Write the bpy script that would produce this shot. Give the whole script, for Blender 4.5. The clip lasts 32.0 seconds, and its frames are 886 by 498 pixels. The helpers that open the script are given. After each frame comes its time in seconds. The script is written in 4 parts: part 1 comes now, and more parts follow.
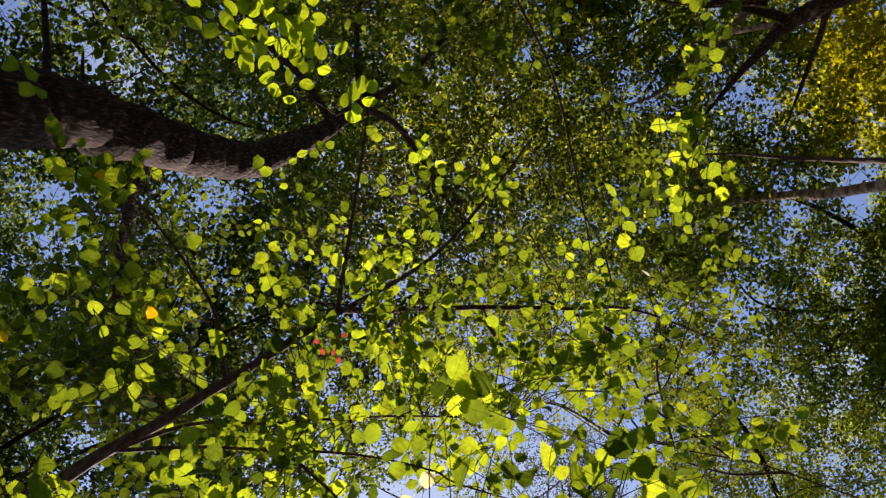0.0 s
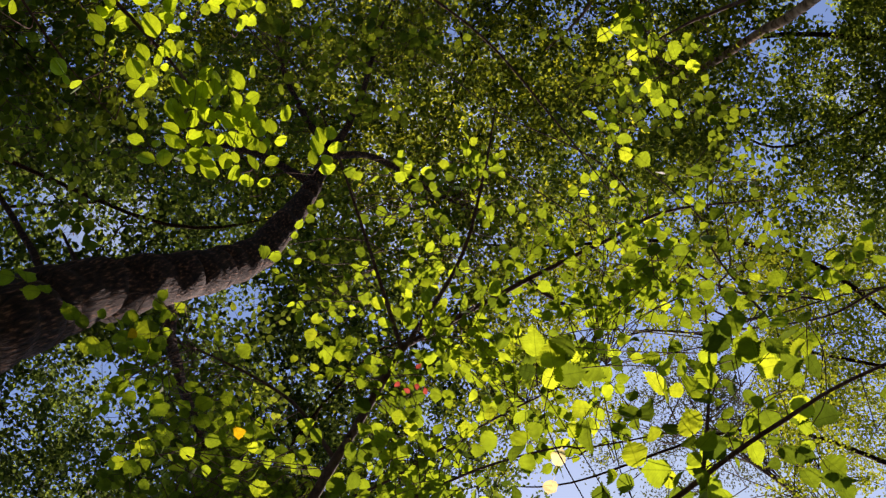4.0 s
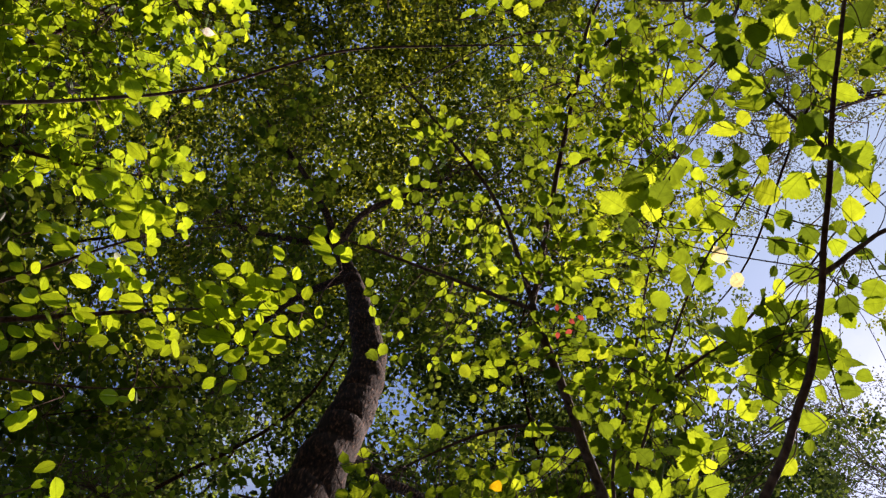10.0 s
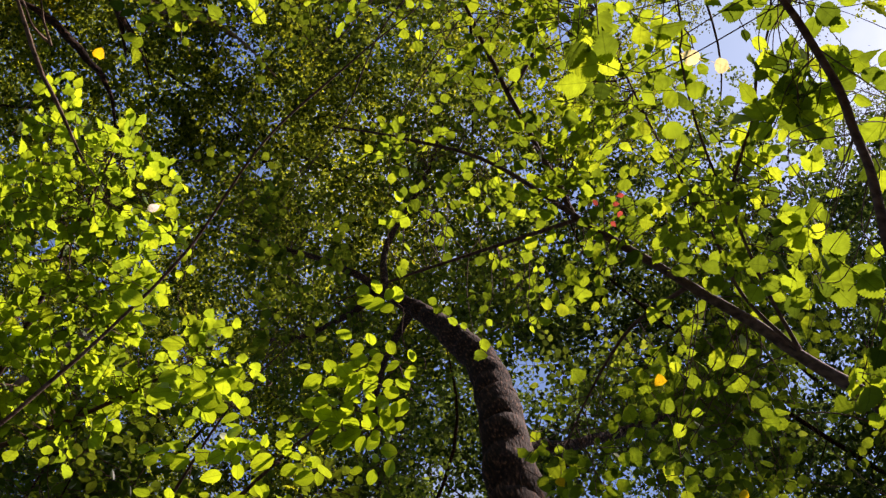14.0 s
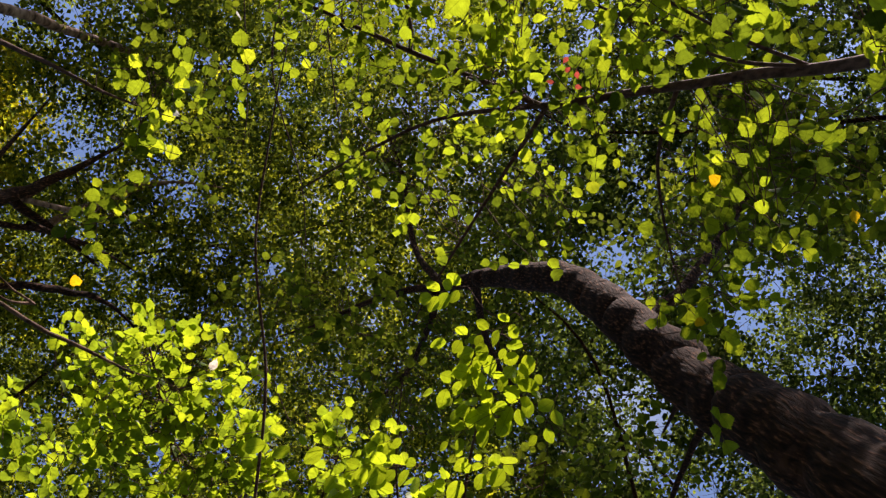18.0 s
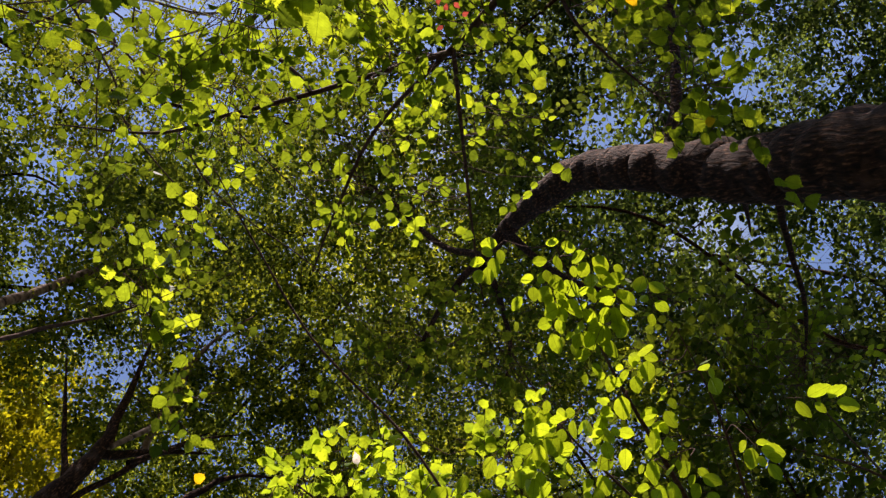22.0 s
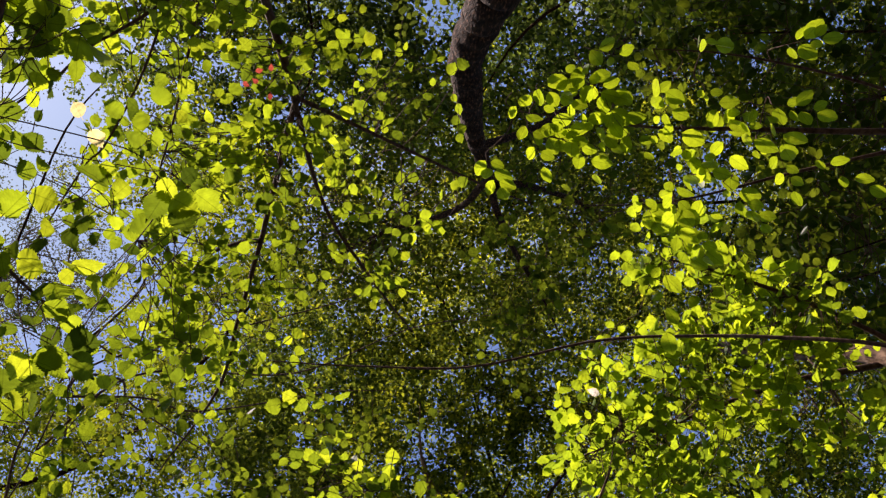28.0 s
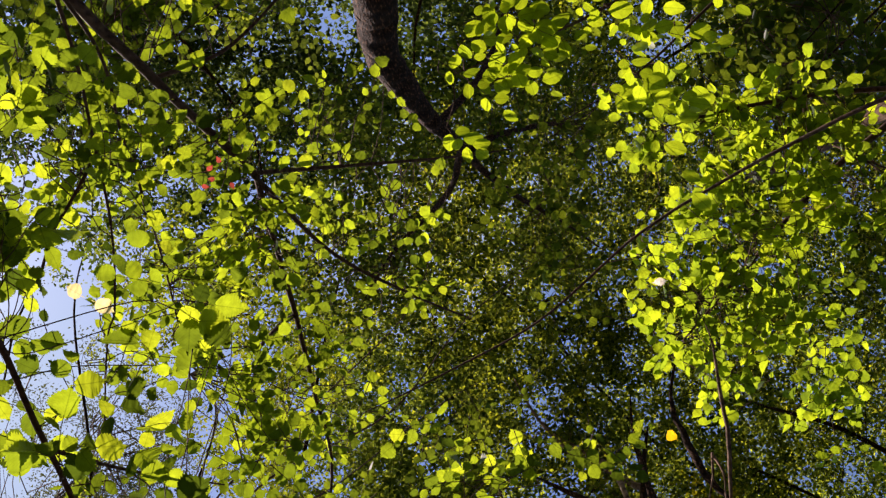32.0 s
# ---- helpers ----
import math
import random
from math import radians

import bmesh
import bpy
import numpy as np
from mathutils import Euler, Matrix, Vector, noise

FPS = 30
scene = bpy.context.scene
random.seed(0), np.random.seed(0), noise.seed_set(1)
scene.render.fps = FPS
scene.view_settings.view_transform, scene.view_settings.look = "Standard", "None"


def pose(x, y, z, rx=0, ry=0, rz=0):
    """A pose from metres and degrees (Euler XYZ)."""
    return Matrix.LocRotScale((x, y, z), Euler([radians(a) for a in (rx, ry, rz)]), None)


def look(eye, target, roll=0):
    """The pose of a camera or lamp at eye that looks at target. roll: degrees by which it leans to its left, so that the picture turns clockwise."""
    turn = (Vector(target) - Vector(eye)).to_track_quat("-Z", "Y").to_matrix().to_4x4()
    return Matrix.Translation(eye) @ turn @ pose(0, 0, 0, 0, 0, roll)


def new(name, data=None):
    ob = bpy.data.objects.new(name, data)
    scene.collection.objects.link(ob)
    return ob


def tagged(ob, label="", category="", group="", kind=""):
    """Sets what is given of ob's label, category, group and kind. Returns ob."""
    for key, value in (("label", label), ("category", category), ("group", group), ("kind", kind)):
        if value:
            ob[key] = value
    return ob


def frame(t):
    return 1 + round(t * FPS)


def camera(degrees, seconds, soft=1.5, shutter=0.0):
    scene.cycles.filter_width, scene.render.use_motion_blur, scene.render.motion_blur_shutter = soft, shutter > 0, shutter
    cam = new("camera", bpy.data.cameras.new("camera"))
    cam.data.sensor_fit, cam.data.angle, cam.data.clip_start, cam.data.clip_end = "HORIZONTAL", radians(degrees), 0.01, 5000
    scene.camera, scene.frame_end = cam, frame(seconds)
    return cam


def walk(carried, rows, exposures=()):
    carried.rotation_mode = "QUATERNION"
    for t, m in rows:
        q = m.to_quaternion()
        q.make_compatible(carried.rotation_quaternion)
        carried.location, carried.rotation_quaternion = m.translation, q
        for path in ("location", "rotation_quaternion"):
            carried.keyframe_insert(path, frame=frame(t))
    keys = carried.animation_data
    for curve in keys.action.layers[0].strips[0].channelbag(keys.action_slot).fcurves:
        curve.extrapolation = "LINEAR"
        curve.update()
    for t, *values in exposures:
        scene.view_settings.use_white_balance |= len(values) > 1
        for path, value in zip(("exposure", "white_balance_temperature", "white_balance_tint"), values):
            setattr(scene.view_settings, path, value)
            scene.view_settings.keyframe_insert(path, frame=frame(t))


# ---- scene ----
cam = camera(58.5, 32.0, soft=1.3)

# seconds and the turn of the upward-looking camera (degrees, Euler XYZ); it stands in one spot
EYE = (0.0, 0.0, 1.4)
TURNS = [
    (0, 174.81, 2.04, -0.09), (0.5, 174.91, 2.1, 2.55), (1, 175.07, 2.22, 6.11), (1.5, 175.23, 2.29, 9.4),
    (2, 175.36, 2.39, 13.16), (2.5, 175.53, 2.43, 16.53), (3, 175.68, 2.47, 20.36), (3.5, 175.87, 2.44, 23.78),
    (5.5, 176.24, 2.49, 38.47), (6, 176.33, 2.45, 42.64), (6.5, 176.4, 2.41, 46.36), (7, 176.46, 2.36, 50.62),
    (7.5, 176.51, 2.31, 54.34), (8, 176.62, 2.25, 59.11), (8.5, 176.7, 2.21, 63.62), (9, 176.77, 2.14, 68.84),
    (9.5, 176.84, 2.05, 73.45), (10, 176.96, 1.92, 78.67), (10.5, 177.01, 1.8, 83.26), (11, 177.01, 1.69, 88.57),
    (11.5, 177.01, 1.63, 93.21), (12, 177.01, 1.55, 98.32), (12.5, 177.01, 1.48, 102.88), (13, 177.14, 1.43, 108.02),
    (13.5, 177.29, 1.45, 112.49), (14, 177.38, 1.54, 117.64), (14.5, 177.37, 1.61, 122.19), (16.5, 176.81, 1.53, 141.7),
    (17, 176.65, 1.5, 147.04), (17.5, 176.57, 1.51, 151.66), (18, 176.53, 1.57, 156.89), (18.5, 176.5, 1.6, 161.45),
    (19, 176.48, 1.63, 166.64), (19.5, 176.5, 1.7, 171.2), (20, 176.56, 1.77, 176.35), (20.5, 176.64, 1.85, 180.89),
    (21, 176.66, 1.89, 186.06), (21.5, 176.67, 1.98, 190.6), (22, 176.68, 2.07, 195.77), (22.5, 176.62, 2.13, 200.3),
    (23, 176.59, 2.16, 205.44), (23.5, 176.64, 2.21, 210.01), (24, 176.7, 2.29, 215.21), (24.5, 176.74, 2.35, 219.88),
    (25, 176.8, 2.39, 225.14), (25.5, 176.85, 2.44, 229.76), (27.5, 177.14, 2.6, 249.33), (28, 177.21, 2.61, 254.47),
    (28.5, 177.31, 2.61, 258.98), (29, 177.42, 2.64, 264.15), (29.5, 177.56, 2.64, 268.74), (30, 177.66, 2.66, 273.27),
    (30.5, 177.79, 2.63, 278.36), (31, 177.84, 2.61, 281.36), (31.5, 177.79, 2.64, 282.96), (32, 177.64, 2.64, 284.21),
]
walk(cam, [(t, pose(*EYE, rx, ry, rz)) for t, rx, ry, rz in TURNS],
     [(0, 1.22, 7300, 33), (32, 1.22, 7300, 33)])

# ---- sky and sun ----
SUN_ELEVATION, SUN_TURN = 50.0, -5.0
world = bpy.data.worlds.new("sky")
scene.world = world
world.use_nodes = True
wn = world.node_tree.nodes
sky = wn.new("ShaderNodeTexSky")
sky.sky_type, sky.sun_disc = "NISHITA", False
sky.sun_elevation, sky.sun_rotation = radians(SUN_ELEVATION), radians(SUN_TURN)
sky.air_density, sky.dust_density, sky.ozone_density = 1.0, 0.45, 3.8
wn["Background"].inputs["Strength"].default_value = 0.092
wl = world.node_tree.links
# thin white clouds, and a pale blue haze painted near the sun, as directions and half-widths, with ragged edges
way = wn.new("ShaderNodeTexCoord")
rag = wn.new("ShaderNodeTexNoise")
rag.inputs["Scale"].default_value, rag.inputs["Detail"].default_value = 7.0, 6
wl.new(way.outputs["Generated"], rag.inputs["Vector"])
hue = wn.new("ShaderNodeVectorMath")
hue.operation = "MULTIPLY"
wl.new(sky.outputs[0], hue.inputs[0])
hue.inputs[1].default_value = (0.9, 1.03, 1.03)
colour = hue.outputs["Vector"]
for centre, wide, thick, tint in (((-0.36, -0.15, 1), 0.11, 0.45, (2.25, 3.05, 3.7, 1)), ((0.02, -0.02, 1), 0.2, 0.75, (2.25, 3.05, 3.7, 1)), ((0.12, 0.6, 1), 0.3, 0.75, (1.95, 3.0, 4.0, 1)),
                                   ((-0.2, -0.5, 1), 0.14, 0.5, (2.25, 3.05, 3.7, 1)), ((0.6, 0.25, 1), 0.16, 0.6, (2.25, 3.05, 3.7, 1))):
    gap = wn.new("ShaderNodeVectorMath")
    gap.operation = "DISTANCE"
    wl.new(way.outputs["Generated"], gap.inputs[0])
    gap.inputs[1].default_value = Vector(centre).normalized()
    rough = wn.new("ShaderNodeMath")
    rough.operation = "MULTIPLY_ADD"
    wl.new(rag.outputs["Fac"], rough.inputs[0])
    rough.inputs[1].default_value = 0.35
    wl.new(gap.outputs["Value"], rough.inputs[2])
    soft = wn.new("ShaderNodeMapRange")
    soft.interpolation_type = "SMOOTHSTEP"
    soft.inputs["From Min"].default_value, soft.inputs["From Max"].default_value = 0.175 + wide, 0.175 + wide * 0.2
    soft.inputs["To Max"].default_value = thick
    wl.new(rough.outputs[0], soft.inputs["Value"])
    mixed = wn.new("ShaderNodeMix")
    mixed.data_type = "RGBA"
    wl.new(soft.outputs[0], mixed.inputs["Factor"])
    wl.new(colour, mixed.inputs["A"])
    mixed.inputs["B"].default_value = tint
    colour = mixed.outputs["Result"]
wl.new(colour, wn["Background"].inputs["Color"])
SUN_WAY = Vector((math.sin(radians(SUN_TURN)) * math.cos(radians(SUN_ELEVATION)),
                  math.cos(radians(SUN_TURN)) * math.cos(radians(SUN_ELEVATION)), math.sin(radians(SUN_ELEVATION))))
sun = new("sun", bpy.data.lights.new("sun", "SUN"))
sun.data.energy, sun.data.angle, sun.data.color = 5.0, radians(0.53), (1.0, 0.95, 0.86)
sun.matrix_world = look(SUN_WAY * 60, (0, 0, 0))


# ---- materials ----
def material(name):
    m = bpy.data.materials.new(name)
    m.use_nodes = True
    m.node_tree.nodes.clear()
    n = m.node_tree.nodes
    return m, n, m.node_tree.links, n.new("ShaderNodeOutputMaterial")


def ramp(n, stops):
    r = n.new("ShaderNodeValToRGB")
    while len(r.color_ramp.elements) < len(stops):
        r.color_ramp.elements.new(0.5)
    for e, (p, c) in zip(r.color_ramp.elements, stops):
        e.position, e.color = p, (*c, 1)
    return r


def leaf_material(name, faces, through_cols, single=True, share=0.58, veins=True, spots=0.3):
    """A thin leaf: it reflects a little, lets sunlight through, and has a waxy gloss. Colours vary from leaf to leaf,
    partly standing in for light and shade.
    """
    m, n, l, out = material(name)
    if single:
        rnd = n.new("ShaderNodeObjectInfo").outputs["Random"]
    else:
        # noise brightens and darkens whole clumps, imitating lit and shaded foliage
        each, spot, clump_light = n.new("ShaderNodeNewGeometry"), n.new("ShaderNodeTexCoord"), n.new("ShaderNodeTexNoise")
        clump_light.inputs["Scale"].default_value, clump_light.inputs["Detail"].default_value = 3.6, 1
        l.new(spot.outputs["Object"], clump_light.inputs["Vector"])
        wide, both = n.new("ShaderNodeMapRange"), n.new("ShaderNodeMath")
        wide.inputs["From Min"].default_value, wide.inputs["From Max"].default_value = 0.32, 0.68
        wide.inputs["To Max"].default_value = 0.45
        l.new(clump_light.outputs["Fac"], wide.inputs["Value"])
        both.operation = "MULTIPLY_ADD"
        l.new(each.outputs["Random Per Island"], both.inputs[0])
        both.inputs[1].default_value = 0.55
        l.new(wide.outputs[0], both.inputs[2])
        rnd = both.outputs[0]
    k = len(faces) - 1
    top = ramp(n, [(i / k, c) for i, c in enumerate(faces)])
    thr = ramp(n, [(i / k, c) for i, c in enumerate(through_cols)])
    l.new(rnd, top.inputs[0]), l.new(rnd, thr.inputs[0])
    co = n.new("ShaderNodeTexCoord")
    blotch = n.new("ShaderNodeTexNoise")
    blotch.inputs["Scale"].default_value, blotch.inputs["Detail"].default_value = (3.0 if single else 40.0), 3
    l.new(co.outputs["Object"], blotch.inputs["Vector"])
    tone = n.new("ShaderNodeMapRange")
    tone.inputs["From Min"].default_value, tone.inputs["From Max"].default_value = 0.3, 0.7
    tone.inputs["To Min"].default_value, tone.inputs["To Max"].default_value = 1.0 - spots, 1.08
    l.new(blotch.outputs["Fac"], tone.inputs["Value"])
    shade = tone.outputs[0]
    if single and veins:
        sep = n.new("ShaderNodeSeparateXYZ")
        l.new(co.outputs["Object"], sep.inputs[0])
        side = n.new("ShaderNodeMath"); side.operation = "ABSOLUTE"
        l.new(sep.outputs["X"], side.inputs[0])
        run = n.new("ShaderNodeMath"); run.operation = "MULTIPLY_ADD"
        l.new(side.outputs[0], run.inputs[0]); run.inputs[1].default_value = -0.75
        l.new(sep.outputs["Y"], run.inputs[2])
        wave = n.new("ShaderNodeMath"); wave.operation = "PINGPONG"
        l.new(run.outputs[0], wave.inputs[0]); wave.inputs[1].default_value = 0.055
        vein = n.new("ShaderNodeMapRange")
        vein.inputs["From Min"].default_value, vein.inputs["From Max"].default_value = 0.0, 0.014
        vein.inputs["To Min"].default_value, vein.inputs["To Max"].default_value = 0.87, 1.0
        l.new(wave.outputs[0], vein.inputs["Value"])
        rib = n.new("ShaderNodeMapRange")
        rib.inputs["From Min"].default_value, rib.inputs["From Max"].default_value = 0.008, 0.028
        rib.inputs["To Min"].default_value, rib.inputs["To Max"].default_value = 0.7, 1.0
        l.new(side.outputs[0], rib.inputs["Value"])
        a = n.new("ShaderNodeMath"); a.operation = "MULTIPLY"
        l.new(vein.outputs[0], a.inputs[0]), l.new(rib.outputs[0], a.inputs[1])
        b = n.new("ShaderNodeMath"); b.operation = "MULTIPLY"
        l.new(a.outputs[0], b.inputs[0]), l.new(shade, b.inputs[1])
        shade = b.outputs[0]
    mul = n.new("ShaderNodeVectorMath"); mul.operation = "SCALE"
    l.new(thr.outputs[0], mul.inputs[0]), l.new(shade, mul.inputs["Scale"])
    dif, tra = n.new("ShaderNodeBsdfDiffuse"), n.new("ShaderNodeBsdfTranslucent")
    l.new(top.outputs[0], dif.inputs[0]), l.new(mul.outputs[0], tra.inputs[0])
    mix = n.new("ShaderNodeMixShader")
    mix.inputs[0].default_value = share
    l.new(dif.outputs[0], mix.inputs[1]), l.new(tra.outputs[0], mix.inputs[2])
    gl = n.new("ShaderNodeBsdfGlossy")
    gl.inputs["Roughness"].default_value = 0.6
    gl.inputs["Color"].default_value = (0.9, 0.95, 0.9, 1)
    fr = n.new("ShaderNodeFresnel")
    fr.inputs["IOR"].default_value = 1.2
    end = n.new("ShaderNodeMixShader")
    gain = n.new("ShaderNodeMath"); gain.operation = "MULTIPLY"
    l.new(fr.outputs[0], gain.inputs[0]); gain.inputs[1].default_value = 0.05 if single else 0.03
    l.new(gain.outputs[0], end.inputs[0]), l.new(mix.outputs[0], end.inputs[1]), l.new(gl.outputs[0], end.inputs[2])
    l.new(end.outputs[0], out.inputs["Surface"])
    return m


def bark_material(name, cols, scale, stretch, bump, patches=None):
    m, n, l, out = material(name)
    co, mp = n.new("ShaderNodeTexCoord"), n.new("ShaderNodeMapping")
    mp.inputs["Scale"].default_value = (1, 1, stretch)
    l.new(co.outputs["Object"], mp.inputs[0])
    fine, wide = n.new("ShaderNodeTexNoise"), n.new("ShaderNodeTexNoise")
    fine.inputs["Scale"].default_value, fine.inputs["Detail"].default_value = scale, 6
    wide.inputs["Scale"].default_value, wide.inputs["Detail"].default_value = 5.0, 4
    l.new(mp.outputs[0], fine.inputs["Vector"]), l.new(co.outputs["Object"], wide.inputs["Vector"])
    r = ramp(n, cols)
    l.new(fine.outputs["Fac"], r.inputs[0])
    col = r.outputs[0]
    if patches:
        cut = n.new("ShaderNodeMapRange")
        cut.inputs["From Min"].default_value, cut.inputs["From Max"].default_value = patches[1], patches[1] + 0.09
        l.new(wide.outputs["Fac"], cut.inputs["Value"])
        mx = n.new("ShaderNodeMix"); mx.data_type = "RGBA"
        l.new(cut.outputs[0], mx.inputs["Factor"]), l.new(col, mx.inputs["A"])
        mx.inputs["B"].default_value = (*patches[0], 1)
        col = mx.outputs["Result"]
    p = n.new("ShaderNodeBsdfPrincipled")
    p.inputs["Roughness"].default_value = 0.9
    p.inputs["Specular IOR Level"].default_value = 0.12
    l.new(col, p.inputs["Base Color"])
    bp = n.new("ShaderNodeBump")
    bp.inputs["Strength"].default_value, bp.inputs["Distance"].default_value = bump, 0.02
    l.new(fine.outputs["Fac"], bp.inputs["Height"]), l.new(bp.outputs[0], p.inputs["Normal"])
    l.new(p.outputs[0], out.inputs["Surface"])
    return m


BARK = bark_material("rough_bark", [(0.36, (0.008, 0.004, 0.002)), (0.56, (0.028, 0.013, 0.007)), (0.74, (0.17, 0.078, 0.04))],
                     70, 0.16, 0.55, ((0.06, 0.03, 0.018), 0.68))
TWIG_BARK = bark_material("twig_bark", [(0.3, (0.03, 0.017, 0.013)), (0.7, (0.11, 0.066, 0.05))], 60, 0.4, 0.4, ((0.13, 0.1, 0.075), 0.62))
BIRCH_BARK = bark_material("birch_bark", [(0.36, (0.06, 0.045, 0.04)), (0.5, (0.22, 0.155, 0.12)), (0.8, (0.5, 0.4, 0.33))],
                           9, 2.6, 0.4, ((0.07, 0.05, 0.045), 0.64))
PALE_BARK = bark_material("flaking_bark", [(0.34, (0.03, 0.018, 0.012)), (0.55, (0.13, 0.085, 0.058)), (0.72, (0.26, 0.18, 0.13))], 26, 0.5, 1.0, ((0.05, 0.03, 0.02), 0.6))
HAZEL_FACE = [(0.02, 0.045, 0.009), (0.028, 0.06, 0.012), (0.035, 0.075, 0.014), (0.045, 0.09, 0.015)]
# the dark stops imitate leaves shaded by their neighbours
HAZEL_THROUGH = [(0.045, 0.08, 0.006), (0.14, 0.21, 0.01), (0.27, 0.38, 0.014), (0.43, 0.53, 0.02)]
# brighter than hazel, so that the lime patch looks sunlit
LIME_THROUGH = [(0.08, 0.14, 0.01), (0.2, 0.31, 0.014), (0.35, 0.49, 0.016), (0.5, 0.62, 0.02)]
# dimmer ramp: the middle storey's shade is put into the leaf colour
HORNBEAM_THROUGH = [(0.045, 0.07, 0.006), (0.12, 0.175, 0.01), (0.24, 0.32, 0.014)]
BEECH_FACE = [(0.035, 0.085, 0.012), (0.05, 0.11, 0.018)]
BEECH_THROUGH = [(0.28, 0.41, 0.012), (0.46, 0.61, 0.018), (0.36, 0.51, 0.014)]
LEAF_HAZEL = leaf_material("hazel_leaf", HAZEL_FACE, HAZEL_THROUGH, share=0.68)
LEAF_LIME = leaf_material("lime_leaf", HAZEL_FACE, LIME_THROUGH, share=0.68)
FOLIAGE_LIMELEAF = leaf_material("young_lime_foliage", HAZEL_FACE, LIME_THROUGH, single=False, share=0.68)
LEAF_HORNBEAM = leaf_material("hornbeam_leaf", HAZEL_FACE[:3], HORNBEAM_THROUGH)
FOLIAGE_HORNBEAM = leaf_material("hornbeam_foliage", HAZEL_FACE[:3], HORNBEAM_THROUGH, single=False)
LEAF_BEECH = leaf_material("beech_leaf", BEECH_FACE, BEECH_THROUGH, share=0.66)
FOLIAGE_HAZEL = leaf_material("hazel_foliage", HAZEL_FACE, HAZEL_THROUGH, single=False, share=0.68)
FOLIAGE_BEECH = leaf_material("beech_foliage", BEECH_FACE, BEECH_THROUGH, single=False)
# wide ramp paints lit and shaded leaves into the crowns
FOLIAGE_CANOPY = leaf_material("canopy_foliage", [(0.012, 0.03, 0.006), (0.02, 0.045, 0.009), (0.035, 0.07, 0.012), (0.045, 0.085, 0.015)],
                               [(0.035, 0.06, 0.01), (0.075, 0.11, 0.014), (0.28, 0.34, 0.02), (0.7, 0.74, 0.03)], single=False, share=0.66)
# darker green, which also gives one alder crown its shaded look
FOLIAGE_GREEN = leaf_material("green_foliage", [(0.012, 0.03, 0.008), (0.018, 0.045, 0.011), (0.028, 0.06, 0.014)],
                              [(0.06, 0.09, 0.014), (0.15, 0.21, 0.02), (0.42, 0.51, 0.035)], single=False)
# darkened colours stand in for crowns that lie in shadow
FOLIAGE_SHADED = leaf_material("shaded_foliage", [(0.012, 0.028, 0.008), (0.018, 0.04, 0.011), (0.026, 0.055, 0.014)],
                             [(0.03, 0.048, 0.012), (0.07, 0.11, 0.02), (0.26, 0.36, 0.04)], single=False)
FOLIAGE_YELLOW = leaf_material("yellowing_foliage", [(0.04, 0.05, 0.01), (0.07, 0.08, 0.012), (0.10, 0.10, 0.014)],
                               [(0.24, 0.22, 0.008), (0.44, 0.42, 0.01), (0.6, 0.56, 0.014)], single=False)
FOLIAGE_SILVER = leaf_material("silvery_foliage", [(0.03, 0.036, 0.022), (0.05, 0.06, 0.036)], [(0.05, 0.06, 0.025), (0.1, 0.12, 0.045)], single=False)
# near-black leaf colours stand in for deep shade
DEEP_SHADE = ([(0.012, 0.028, 0.008), (0.02, 0.042, 0.012)], [(0.025, 0.045, 0.006), (0.15, 0.2, 0.01)])
LEAF_DEEP_SHADE, FOLIAGE_DEEP_SHADE = leaf_material("deep_shade_leaf", *DEEP_SHADE), leaf_material("deep_shade_foliage", *DEEP_SHADE, single=False)
# brightened colours give the lime crowns their sunlit look
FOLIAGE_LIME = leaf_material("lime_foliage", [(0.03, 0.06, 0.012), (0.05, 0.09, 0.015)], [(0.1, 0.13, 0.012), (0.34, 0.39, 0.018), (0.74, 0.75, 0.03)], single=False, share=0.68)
LEAF_GOLD = leaf_material("golden_leaf", [(0.35, 0.22, 0.01)] * 2, [(0.85, 0.54, 0.012)] * 2)
LEAF_RED = leaf_material("red_leaf", [(0.12, 0.04, 0.025)] * 2, [(0.42, 0.075, 0.05)] * 2)
LEAF_PALE = leaf_material("bleached_leaf", [(0.5, 0.42, 0.2)] * 2, [(0.95, 0.8, 0.35)] * 2)
LEAF_WHITE = leaf_material("white_leaf", [(0.75, 0.7, 0.62)] * 2, [(0.9, 0.85, 0.75)] * 2)
LITTER = bark_material("leaf_litter", [(0.3, (0.014, 0.009, 0.006)), (0.55, (0.04, 0.025, 0.014)), (0.75, (0.08, 0.05, 0.026))],
                       7, 1.0, 1.0, ((0.03, 0.05, 0.015), 0.56))

# ---- builders ----
rng = np.random.default_rng(7)


def mesh_from(name, verts, faces, mat, smooth=True):
    """A mesh from arrays; all faces have the same number of corners."""
    verts, faces = np.asarray(verts, np.float32), np.asarray(faces, np.int32)
    me = bpy.data.meshes.new(name)
    me.vertices.add(len(verts))
    me.vertices.foreach_set("co", verts.ravel())
    me.loops.add(faces.size)
    me.loops.foreach_set("vertex_index", faces.ravel())
    me.polygons.add(len(faces))
    me.polygons.foreach_set("loop_start", np.arange(len(faces), dtype=np.int32) * faces.shape[1])
    me.polygons.foreach_set("use_smooth", np.full(len(faces), smooth))
    me.update(calc_edges=True)
    me.materials.append(mat)
    return me


def thing(name, at, label, category, group=""):
    e = new(name)
    e.location = at
    e.empty_display_size = 0.2
    return tagged(e, label, category, group)


